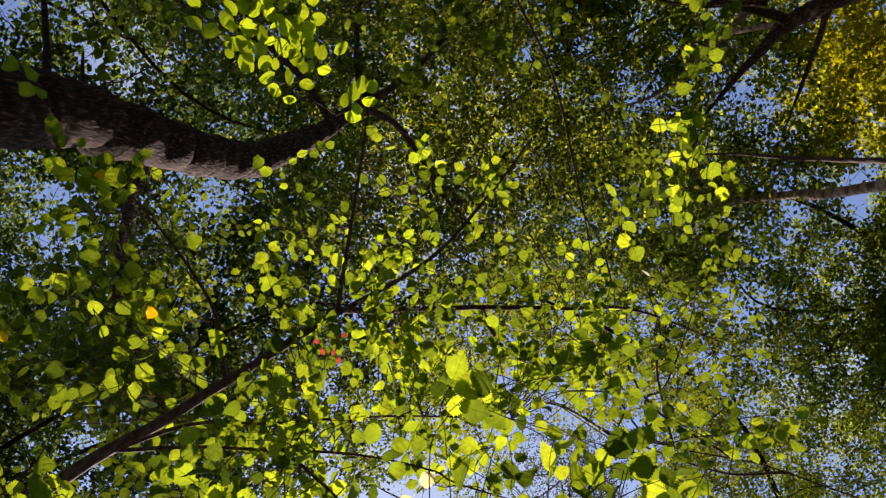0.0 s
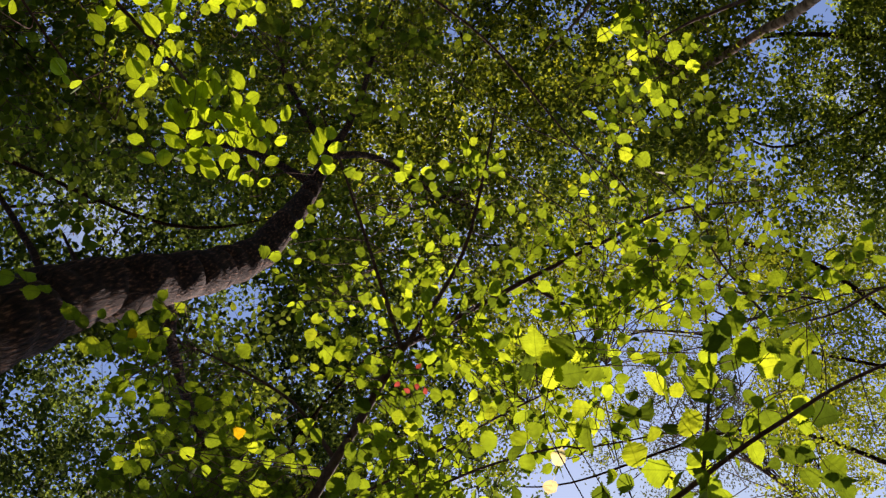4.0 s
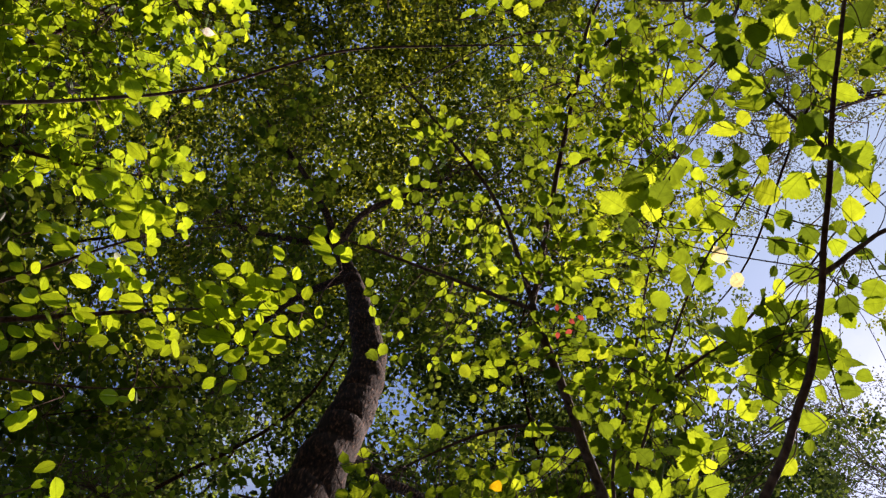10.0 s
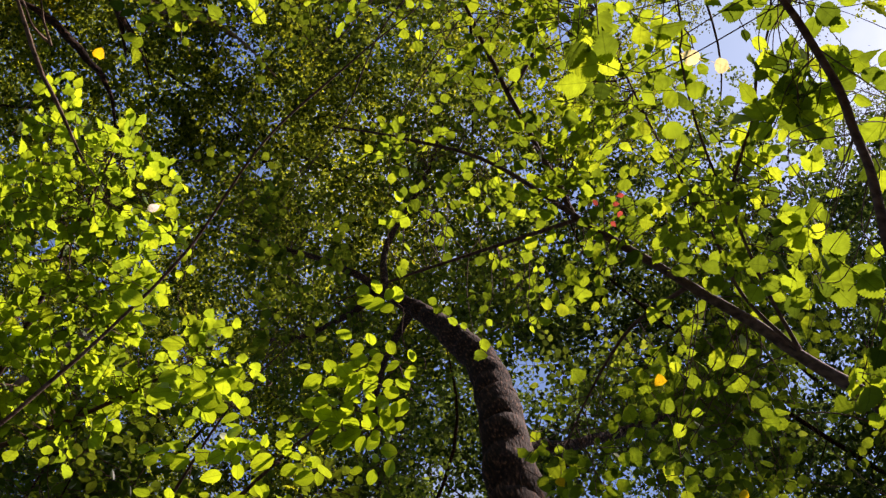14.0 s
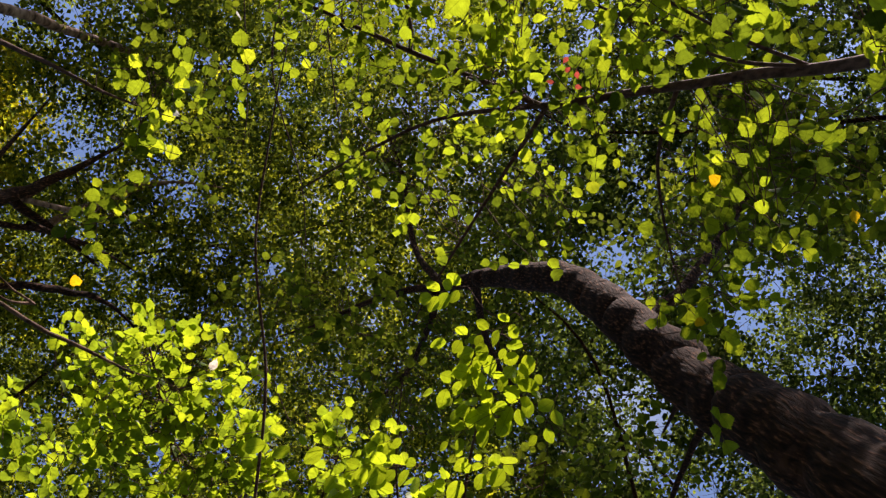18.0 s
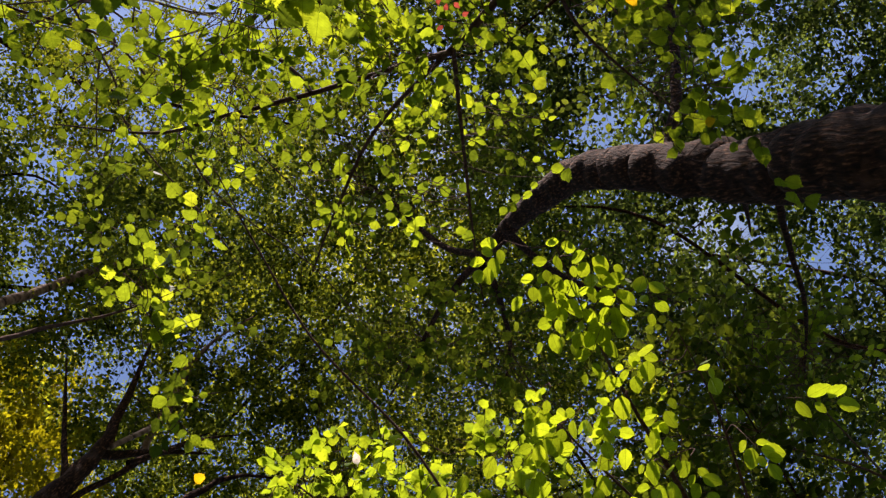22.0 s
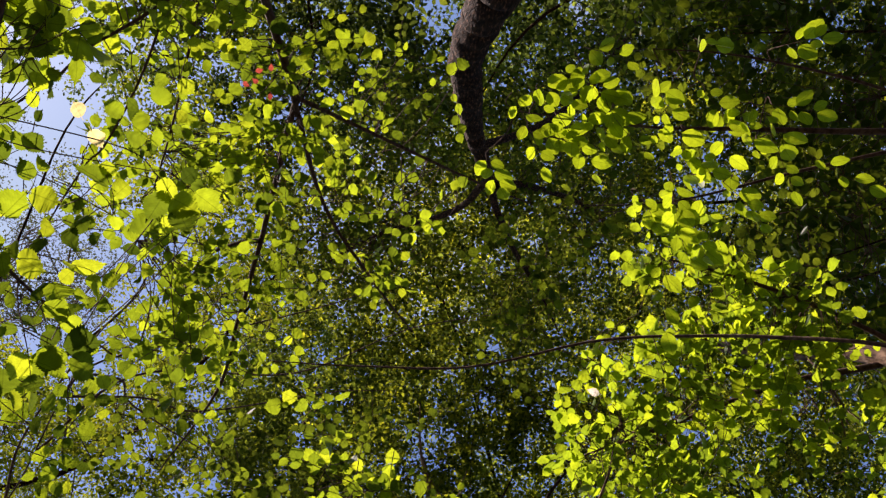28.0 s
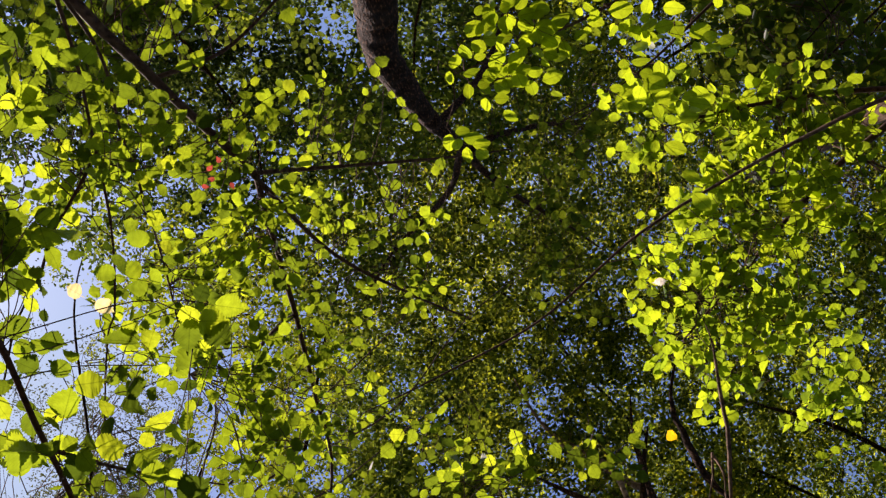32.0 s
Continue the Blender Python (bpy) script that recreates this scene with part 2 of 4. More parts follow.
def part(name, me, parent, label="", kind=""):
    """Links a mesh, given in world coordinates, under a thing that is only moved."""
    ob = new(name, me)
    ob.parent = parent
    base = Vector(parent.location)
    if parent.parent:
        base += parent.parent.location
    ob.matrix_parent_inverse = Matrix.Translation(-base)
    return tagged(ob, label, kind=kind)


def curve(points, steps):
    """A smooth line through points (Catmull-Rom)."""
    p = np.asarray(points, float)
    p = np.vstack([2 * p[0] - p[1], p, 2 * p[-1] - p[-2]])
    out = []
    for i in range(1, len(p) - 2):
        t = np.linspace(0, 1, steps, endpoint=False)[:, None]
        a, b, c, d = p[i - 1:i + 3]
        out.append(0.5 * (2 * b + (c - a) * t + (2 * a - 5 * b + 4 * c - d) * t ** 2 + (3 * b - a - 3 * c + d) * t ** 3))
    return np.vstack(out + [p[-2:-1]])


def tube(points, radii, sides=8, knots=0.0, seed=0):
    """Rings along a line: vertices and quads. knots: unevenness as a share of the radius."""
    p = np.asarray(points, float)
    r = np.interp(np.linspace(0, 1, len(p)), np.linspace(0, 1, len(radii)), radii)
    d = np.gradient(p, axis=0)
    d /= np.linalg.norm(d, axis=1)[:, None] + 1e-9
    ref = np.array([0.31, 0.17, 0.93]) if abs(d[:, 2]).mean() < 0.8 else np.array([0.93, 0.31, 0.17])
    a = np.cross(d, ref)
    a /= np.linalg.norm(a, axis=1)[:, None] + 1e-9
    b = np.cross(d, a)
    ang = np.arange(sides) * 2 * np.pi / sides
    rr = r[:, None] * np.ones((1, sides))
    if knots:
        g = np.random.default_rng(seed)
        s = np.arange(len(p))[:, None] * 0.9
        rr = rr * (1 + knots * (np.sin(ang * 3 + s * 0.31 + seed) * np.sin(s * 0.37 + ang) + 0.6 * np.sin(s * 0.8 + ang * 2)
                                + 0.7 * g.normal(size=rr.shape)))
    v = p[:, None] + rr[..., None] * (np.cos(ang)[None, :, None] * a[:, None] + np.sin(ang)[None, :, None] * b[:, None])
    n = len(p)
    i, j = np.meshgrid(np.arange(n - 1), np.arange(sides), indexing="ij")
    k = (j + 1) % sides
    f = np.stack([i * sides + j, i * sides + k, (i + 1) * sides + k, (i + 1) * sides + j], -1).reshape(-1, 4)
    return v.reshape(-1, 3), f


def joined(pieces):
    vs, fs, o = [], [], 0
    for v, f in pieces:
        vs.append(v), fs.append(f + o)
        o += len(v)
    return np.vstack(vs), np.vstack(fs)


# the branches of each plant, with their lines
BRANCHES = {}


def branch(name, points, radii, parent, mat, label="", steps=8, sides=10, knots=0.05, seed=1, wobble=0.35):
    line = curve(points, steps)
    g = np.random.default_rng(seed)
    wide = np.interp(np.linspace(0, 1, len(line)), np.linspace(0, 1, len(radii)), radii)
    wob = g.normal(size=line.shape)
    for _ in range(2):
        wob[1:-1] = (wob[:-2] + wob[1:-1] + wob[2:]) / 3
    line = line + wob * np.minimum(wide * wobble, 0.02)[:, None]
    v, f = tube(line, radii, sides, knots, seed)
    BRANCHES.setdefault(parent.name, []).append((part(name, mesh_from(name, v, f, mat), parent, label), line))
    return line


def blade(width, belly, teeth, cup, droop, tip=0.0, notch=0.0, rows=8):
    """A leaf of length 1 along +y: midrib and two toothed margins, folded along the midrib and drooping to the tip."""
    y = np.linspace(0, 1, rows + 1)
    w = width / 2 * np.sin(np.pi * y ** belly) ** (0.62 + 0.55 * tip * y)
    w = np.where((np.arange(rows + 1) % 2 == 1), w * (1 + teeth), w * (1 - teeth))
    w[0] = w[-1] = 0
    ym = y + np.where((np.arange(rows + 1) % 2 == 1), 0.02, 0)
    yb = np.where(y < 0.2, ym - notch * (0.2 - y) * 4 * (w > 0), ym)
    z = -droop * y ** 2
    mid = np.c_[np.zeros(rows + 1), y, z]
    left, right = np.c_[-w, yb, z + cup * w], np.c_[w, yb, z + cup * w * 0.8]
    v = np.vstack([mid, left[1:-1], right[1:-1]])
    m = rows - 1
    L = lambda i: 0 if i == 0 else rows if i == rows else rows + i
    R = lambda i: 0 if i == 0 else rows if i == rows else rows + m + i
    f = []
    for i in range(rows):
        for side, flip in ((L, False), (R, True)):
            q = [i, i + 1, side(i + 1), side(i)]
            for tri in ((q[0], q[1], q[2]), (q[0], q[2], q[3])):
                if len(set(tri)) == 3:
                    f.append(tri[::-1] if flip else tri)
    return v, np.array(f)


def toothed_blade(seed, width, cup, droop, tip=0.1, rows=11):
    """A hazel or lime leaf of length 1 along +y: heart-shaped base, double teeth, sunken veins, a short stalk."""
    g = np.random.default_rng(seed)
    y = np.linspace(0, 1, rows + 1)
    half = width / 2 * np.sin(np.pi * np.clip(y, 0, 1) ** 0.8) ** 0.55 * (1 - 0.28 * y ** 3)
    z = -droop * y ** 2 + 0.02 * np.sin(y * 19)
    bend = 0.06 * g.normal() * np.sin(np.pi * y)
    mid = np.c_[bend, y, z]
    verts, faces = [mid], []
    base = rows + 1
    for sign in (-1, 1):
        lobe = 1 + 0.07 * np.sin(y * 9 + g.uniform(0, 6)) + 0.05 * g.normal(size=rows + 1)
        curl = cup * g.uniform(0.5, 1.4)
        for i in range(rows):
            u = (i + 0.5) / rows
            w = np.interp(u, y, half * lobe)
            back = -0.16 * max(0.0, 0.22 - u) * 4
            low, high = (w * 0.94, u - 0.5 / rows + 0.005 + back), (w * 1.07, u + 0.022 + back * 1.2)
            if i == 0:
                low = (w * 0.45, back * 0.9)
            for ww, yy in (low, high):
                zz = -droop * yy * abs(yy) + curl * ww * (0.4 + ww) + 0.007 * (1 if ww > w else -1) + 0.012 * g.normal()
                verts.append([[np.interp(yy, y, bend) + sign * ww, yy, zz]])
        for i in range(rows):
            a, b = base + 2 * i, base + 2 * i + 1
            c = base + 2 * i + 2 if i < rows - 1 else rows
            for tri in ((i, i + 1, b), (i, b, a), (i + 1, c, b)):
                if len(set(tri)) == 3:
                    faces.append(tri if sign > 0 else tri[::-1])
        base += 2 * rows
    verts.append([[0.0, 1 + tip, -droop * 1.2]])
    faces += [(rows, base, rows - 1 + rows + 1 + rows), (rows, base + 0, rows + 1 + 4 * rows - 1)]
    k = base + 1
    verts.append([[-0.014, 0, 0], [0.014, 0, 0], [0.02, -0.34, 0.05], [-0.008, -0.34, 0.05]])
    faces += [(k, k + 1, k + 2), (k, k + 2, k + 3)]
    return np.vstack(verts), np.array(faces)


HAZEL_BLADES = [toothed_blade(1, 1.0, 0.3, 0.08), toothed_blade(2, 0.88, -0.3, 0.2, 0.14), toothed_blade(3, 1.08, 0.5, 0.02, 0.08),
                toothed_blade(4, 0.82, 0.15, 0.34, 0.16), toothed_blade(5, 0.96, -0.15, -0.08), toothed_blade(6, 0.9, 0.75, 0.12, 0.12)]
BEECH_BLADES = [blade(0.66, 0.88, 0.02, 0.2, 0.06, 0.35, 0, 10), blade(0.72, 0.92, 0.02, -0.1, 0.12, 0.3, 0, 10), blade(0.6, 0.86, 0.03, 0.35, 0.1, 0.4, 0, 10)]
KITE_BLADE = (np.array([[0, 0, 0], [0.36, 0.5, 0.09], [0, 1, -0.05], [-0.33, 0.45, 0.07]]), np.array([[0, 1, 2], [0, 2, 3]]))
ROUND_BLADE = (np.array([[0, 0, 0], [0.36, 0.3, 0.04], [0.22, 0.86, 0.03], [-0.22, 0.86, -0.03], [-0.36, 0.3, 0.06]]),
               np.array([[0, 1, 4], [4, 1, 2], [4, 2, 3]]))
SMALL_BLADE = (np.array([[0, 0, 0], [0.33, 0.28, 0.05], [0.29, 0.66, 0.03], [0, 1, -0.08], [-0.29, 0.66, 0.05], [-0.33, 0.28, 0.02]]),
               np.array([[0, 1, 5], [5, 1, 2], [5, 2, 4], [4, 2, 3]]))


def unit(v):
    return v / (np.linalg.norm(v, axis=-1, keepdims=True) + 1e-9)


class Spray:
    """Leaves and thin twigs that are gathered and then linked under one plant."""

    def __init__(self):
        self.twigs, self.at, self.along, self.up, self.size = [], [], [], [], []

    def leaf(self, at, along, up, size):
        self.at.append(at), self.along.append(along), self.up.append(up), self.size.append(size)

    def twig(self, start, end, leaves, size, r=0.003, sag=0.08, lift=0.0, spread=0.95, flat=0.4, first=0.2):
        """One twig with alternate leaves, their blades near the horizontal."""
        start, end = np.asarray(start, float), np.asarray(end, float)
        length = np.linalg.norm(end - start)
        mid = (start + end) / 2 + rng.normal(size=3) * 0.06 * length + np.array([0, 0, sag * length])
        line = curve([start, mid, end], 3)
        self.twigs.append(tube(line, [r, r * 0.45], 4))
        d = unit(end - start)
        side = unit(np.cross(d, [0, 0, 1.0]))
        for i in range(leaves):
            s = first + (1 - first) * (i + 0.6 * rng.random()) / max(leaves - 0.4, 1)
            p = start * (1 - s) ** 2 + 2 * mid * s * (1 - s) + end * s ** 2 if s < 1 else end
            sign = 1 if i % 2 else -1
            way = d * (0.7 + 0.5 * rng.random()) + side * sign * spread * (0.6 + 0.6 * rng.random()) + rng.normal(size=3) * 0.22
            if i == leaves - 1:
                way = d + rng.normal(size=3) * 0.2
            way[2] -= 0.12
            up = np.array([0, 0, 1.0]) + rng.normal(size=3) * flat
            self.leaf(p + unit(way) * size * 0.18, unit(way), up, size * (0.6 + 0.68 * rng.random()))

    def mass(self, at, radii, twigs, leaves, size, length, line=None, r=0.003, flat=0.4, out=None, tie=0.42):
        """Leafy twigs that fill an ellipsoid, tied to the nearest point of a branch."""
        at, radii = np.asarray(at, float), np.asarray(radii, float)
        for _ in range(twigs):
            q = unit(rng.normal(size=3)) * rng.random() ** 0.45
            p = at + q * radii
            if not free(p):
                continue
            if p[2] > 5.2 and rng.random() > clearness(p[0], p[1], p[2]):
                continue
            way = rng.normal(size=3) * [1, 1, 0.35] + (q * [1, 1, 0.2] if out is None else np.asarray(out, float))
            way = unit(way)
            start = p - way * length * 0.5
            self.twig(start, p + way * length * 0.5, leaves, size, r, flat=flat)
            if line is not None and len(line):
                self.hang(line, start, r, tie)

    def hang(self, line, start, r, tie=0.42):
        """A thin twig from the nearest branch to the start of a leafy twig."""
        start = np.asarray(start, float)
        k = np.argmin(np.linalg.norm(line - start, axis=1) + 0.15 * rng.random(len(line)))
        gap = np.linalg.norm(line[k] - start)
        if 0.03 < gap < tie and k < len(line) - 1:
            mid = (line[k] + start) / 2 + rng.normal(size=3) * 0.12 * gap
            self.twigs.append(tube(curve([line[k], mid, start], 5), [r * 1.1, r * 0.8], 4))

    def frames(self):
        along, up = unit(np.array(self.along)), np.array(self.up)
        side = unit(np.cross(along, up))
        return np.array(self.at), side, along, np.cross(side, along), np.array(self.size)

    def link(self, parent, blades, single_mat, mass_mat, singles=300, bark=None, name="foliage", label=""):
        """Up to `singles` of the lowest leaves become parts of their own; the others are joined."""
        if self.twigs:
            v, f = joined(self.twigs)
            part("twigwork", mesh_from("twigwork", v, f, bark or TWIG_BARK), parent, "thin brown twigs", "stuff")
        if not self.at:
            return
        at, side, along, up, size = self.frames()
        order = np.argsort(at[:, 2])
        near, far = order[:singles], order[singles:]
        if len(near):
            shared = [mesh_from("leaf", v, f, single_mat) for v, f in blades]
            boughs = BRANCHES[parent.name]
            for n, i in enumerate(near):
                ob = new("leaf", shared[n % len(shared)])
                m = Matrix(np.column_stack([side[i], along[i], up[i]]).tolist()).to_4x4()
                ob.parent = min(boughs, key=lambda b: np.linalg.norm(b[1] - at[i], axis=1).min())[0]
                ob.matrix_basis = Matrix.Translation(Vector(at[i])) @ m @ Matrix.Scale(size[i], 4)
        if len(far):
            v, f = leaves_mesh(at[far], side[far], along[far], up[far], size[far], blades)
            part(name, mesh_from(name, v, f, mass_mat), parent, label, "stuff")


def leaves_mesh(at, side, along, up, size, blades):
    vs, fs, o = [], [], 0
    for b, (v, f) in enumerate(blades):
        s = slice(b, None, len(blades))
        k = len(at[s])
        if not k:
            continue
        w = at[s][:, None] + size[s][:, None, None] * (v[None, :, 0:1] * side[s][:, None] + v[None, :, 1:2] * along[s][:, None]
                                                       + v[None, :, 2:3] * up[s][:, None])
        vs.append(w.reshape(-1, 3))
        fs.append((f[None] + (o + np.arange(k) * len(v))[:, None, None]).reshape(-1, 3))
        o += k * len(v)
    return np.vstack(vs), np.vstack(fs)


# ---- turned leaves, placed to fit the camera's view and kept clear of others ----
GOLD_A, GOLD_B, GOLD_C, REDDISH = (-0.75, 0.37, 3.65), (-1.08, 0.43, 3.5), (-0.97, -0.01, 3.92), (-0.28, 0.6, 4.12)
PALE_A, PALE_B, WHITE_A, GOLD_D = (0.02, 0.78, 3.35), (-0.01, 0.81, 3.34), (0.49, -0.91, 4.43), (1.46, -1.07, 5.41)
FREE = np.array([GOLD_A, GOLD_B, GOLD_C, REDDISH, PALE_A, PALE_B, WHITE_A])


def free(p):
    """False where a twig would hide a turned leaf from the camera or from the sun."""
    rel = np.asarray(p) - FREE
    off = np.linalg.norm(np.cross(rel, np.array(SUN_WAY)), axis=-1)
    way = unit(FREE - np.array(EYE))
    low = np.linalg.norm(np.cross(rel, way), axis=-1)
    return not (((off < 0.13) & (rel[:, 2] > 0)) | ((low < 0.08) & (rel[:, 2] < 0))).any()


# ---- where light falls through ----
# openings fitted to the camera's view: slopes from the camera (east, south of the zenith), half-widths and how clear
# they are
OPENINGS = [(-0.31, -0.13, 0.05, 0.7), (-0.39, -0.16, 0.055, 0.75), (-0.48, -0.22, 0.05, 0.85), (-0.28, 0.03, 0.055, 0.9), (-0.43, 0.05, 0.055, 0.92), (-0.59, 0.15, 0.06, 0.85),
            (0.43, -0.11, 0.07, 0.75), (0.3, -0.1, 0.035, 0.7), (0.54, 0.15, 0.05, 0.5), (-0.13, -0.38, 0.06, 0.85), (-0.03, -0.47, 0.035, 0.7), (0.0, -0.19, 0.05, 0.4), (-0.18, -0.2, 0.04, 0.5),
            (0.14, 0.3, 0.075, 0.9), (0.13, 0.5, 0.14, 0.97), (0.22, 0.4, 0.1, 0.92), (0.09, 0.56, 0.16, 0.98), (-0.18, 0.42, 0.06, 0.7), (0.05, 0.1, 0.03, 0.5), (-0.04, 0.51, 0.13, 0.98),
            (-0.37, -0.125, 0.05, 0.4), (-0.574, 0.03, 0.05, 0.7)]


# foliage is cut away along these lines to the sun to light chosen parts: a point on each and its half-width
SHAFTS = [(0.7, -1.2, 4.75, 0.95), (0.2, -1.6, 4.65, 0.7), (-0.5, -0.75, 4.2, 0.75), (-0.72, -1.0, 4.1, 0.55), (-0.1, -1.2, 4.7, 0.3), (1.45, -0.2, 6.15, 0.5), (-0.3, 0.6, 4.5, 0.55), (0.1, 0.85, 4.5, 0.5), (-0.75, 0.8, 3.9, 0.45),
          (0.25, 0.85, 3.3, 0.5), (1.1, -1.6, 4.9, 0.65), (3.6, 3.2, 12.6, 0.7), (6.6, -1.6, 12.5, 1.2), (4.6, 0.15, 10.0, 0.6), (-1.2, 0.0, 5.4, 0.25), (-0.7, -0.3, 7.3, 0.38), (0.1, 0.62, 3.6, 0.4), (-0.98, -0.1, 6.5, 0.42), (-0.6, 0.85, 3.3, 0.6), (-0.69, 0.81, 3.0, 0.5), (-1.32, -0.17, 5.0, 0.32), (-0.75, -0.3, 6.6, 0.55)]


# share of foliage kept; u and v are slopes from the camera
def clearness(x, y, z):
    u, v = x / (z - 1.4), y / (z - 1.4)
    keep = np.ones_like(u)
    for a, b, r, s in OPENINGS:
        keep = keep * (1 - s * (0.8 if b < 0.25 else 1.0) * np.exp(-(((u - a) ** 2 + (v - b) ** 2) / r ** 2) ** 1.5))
    for a, b, c, r in SHAFTS:
        rel = np.stack([x - a, y - b, z - c], -1)
        off = np.linalg.norm(np.cross(rel, np.array(SUN_WAY)), axis=-1)
        keep = keep * (1 - 0.94 * np.exp(-(off / r) ** 8) * (z > c + 0.6))
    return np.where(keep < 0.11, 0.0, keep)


# ---- ground ----
g = np.linspace(-1, 1, 61)
gx, gy = np.meshgrid(np.sign(g) * np.abs(g) ** 2.2 * 400, np.sign(g) * np.abs(g) ** 2.2 * 400, indexing="ij")
gz = 0.05 * np.sin(gx * 0.9) * np.cos(gy * 0.7) + 0.03 * np.sin(gx * 2.1 + gy * 1.3) - 0.06
gi, gj = np.meshgrid(np.arange(60), np.arange(60), indexing="ij")
gf = np.stack([gi * 61 + gj, (gi + 1) * 61 + gj, (gi + 1) * 61 + gj + 1, gi * 61 + gj + 1], -1).reshape(-1, 4)
tagged(new("ground", mesh_from("ground", np.stack([gx, gy, gz], -1).reshape(-1, 3), gf, LITTER)),
       "forest floor of brown leaf litter and moss", "ground", kind="structure")

# ---- the leaning tree ----
leaning = thing("leaning_tree", (-1.75, -0.2, 0), "leaning deciduous tree with rough dark bark and a bent trunk", "tree")
trunk_line = branch("trunk", [(-1.75, -0.2, -0.15), (-1.72, -0.22, 1.2), (-1.68, -0.25, 2.6), (-1.6, -0.26, 4.02), (-1.52, -0.27, 4.85), (-1.28, -0.17, 5.6),
                              (-1.08, -0.11, 6.26), (-0.88, -0.19, 6.84), (-0.66, -0.37, 7.47), (-0.42, -0.6, 7.98)],
                    [0.24, 0.195, 0.18, 0.165, 0.15, 0.13, 0.113, 0.095, 0.07, 0.045], leaning, BARK, "rough dark brown bark", 26, 32, 0.014, 3, 0.2)
limb_lines = []
for n, (pts, r) in enumerate((
        ([(-1.5, -0.3, 4.75), (-1.58, -0.48, 4.93), (-1.7, -0.7, 5.18), (-1.91, -1.16, 5.65), (-2.1, -1.7, 6.3)], [0.022, 0.017, 0.015, 0.012, 0.005]),
        ([(-1.3, -0.15, 5.45), (-1.5, 0.08, 5.72), (-1.75, 0.42, 6.15), (-2.05, 1.0, 6.8), (-2.2, 1.5, 7.4)], [0.05, 0.036, 0.03, 0.02, 0.008]),
        ([(-0.42, -0.6, 7.9), (-0.52, -1.1, 8.6), (-0.54, -1.8, 9.6), (-0.4, -2.4, 10.6)], [0.038, 0.03, 0.022, 0.01]),
        ([(-0.4, -0.6, 7.95), (0.0, -0.97, 8.7), (0.38, -1.5, 9.7), (0.9, -2.1, 10.6)], [0.034, 0.028, 0.02, 0.01]),
        ([(-0.42, -0.58, 7.9), (-0.1, -0.4, 8.7), (0.3, 0.2, 9.7), (0.9, 0.8, 10.6)], [0.035, 0.028, 0.022, 0.01]),
        ([(-0.62, -0.4, 7.5), (-1.0, -0.9, 8.1), (-1.7, -1.4, 8.9), (-2.6, -1.8, 9.7)], [0.035, 0.028, 0.022, 0.01]),
        ([(-1.5, -0.3, 5.0), (-1.55, -0.42, 5.2), (-1.66, -0.62, 5.5)], [0.02, 0.014, 0.006]))):
    limb_lines.append(branch("limb", pts, r, leaning, BARK, "", 8, 10, 0.06, 11 + n))
sp = Spray()
limbs = np.vstack(limb_lines)
for at, rad, n in (((-2.0, -1.5, 6.2), (0.5, 0.6, 0.5), 30), ((-2.1, 1.2, 7.0), (0.6, 0.7, 0.5), 45), ((-1.7, 0.5, 6.6), (0.5, 0.5, 0.4), 25),
                   ((-0.5, -1.9, 9.6), (1.0, 1.0, 0.9), 80), ((0.5, -1.5, 9.8), (0.9, 0.9, 0.8), 70), ((0.4, 0.4, 9.9), (1.0, 1.0, 0.8), 90),
                   ((-1.8, -1.3, 9.0), (1.0, 0.8, 0.8), 50), ((-0.9, 0.3, 9.4), (0.9, 0.9, 0.8), 60), ((-0.6, -0.8, 8.4), (0.5, 0.5, 0.3), 16)):
    sp.mass(at, rad, int(n * 2), 10, 0.056, 0.4, limbs)
sp.link(leaning, [SMALL_BLADE], LEAF_HAZEL, FOLIAGE_GREEN, 200, label="dense small green leaves")

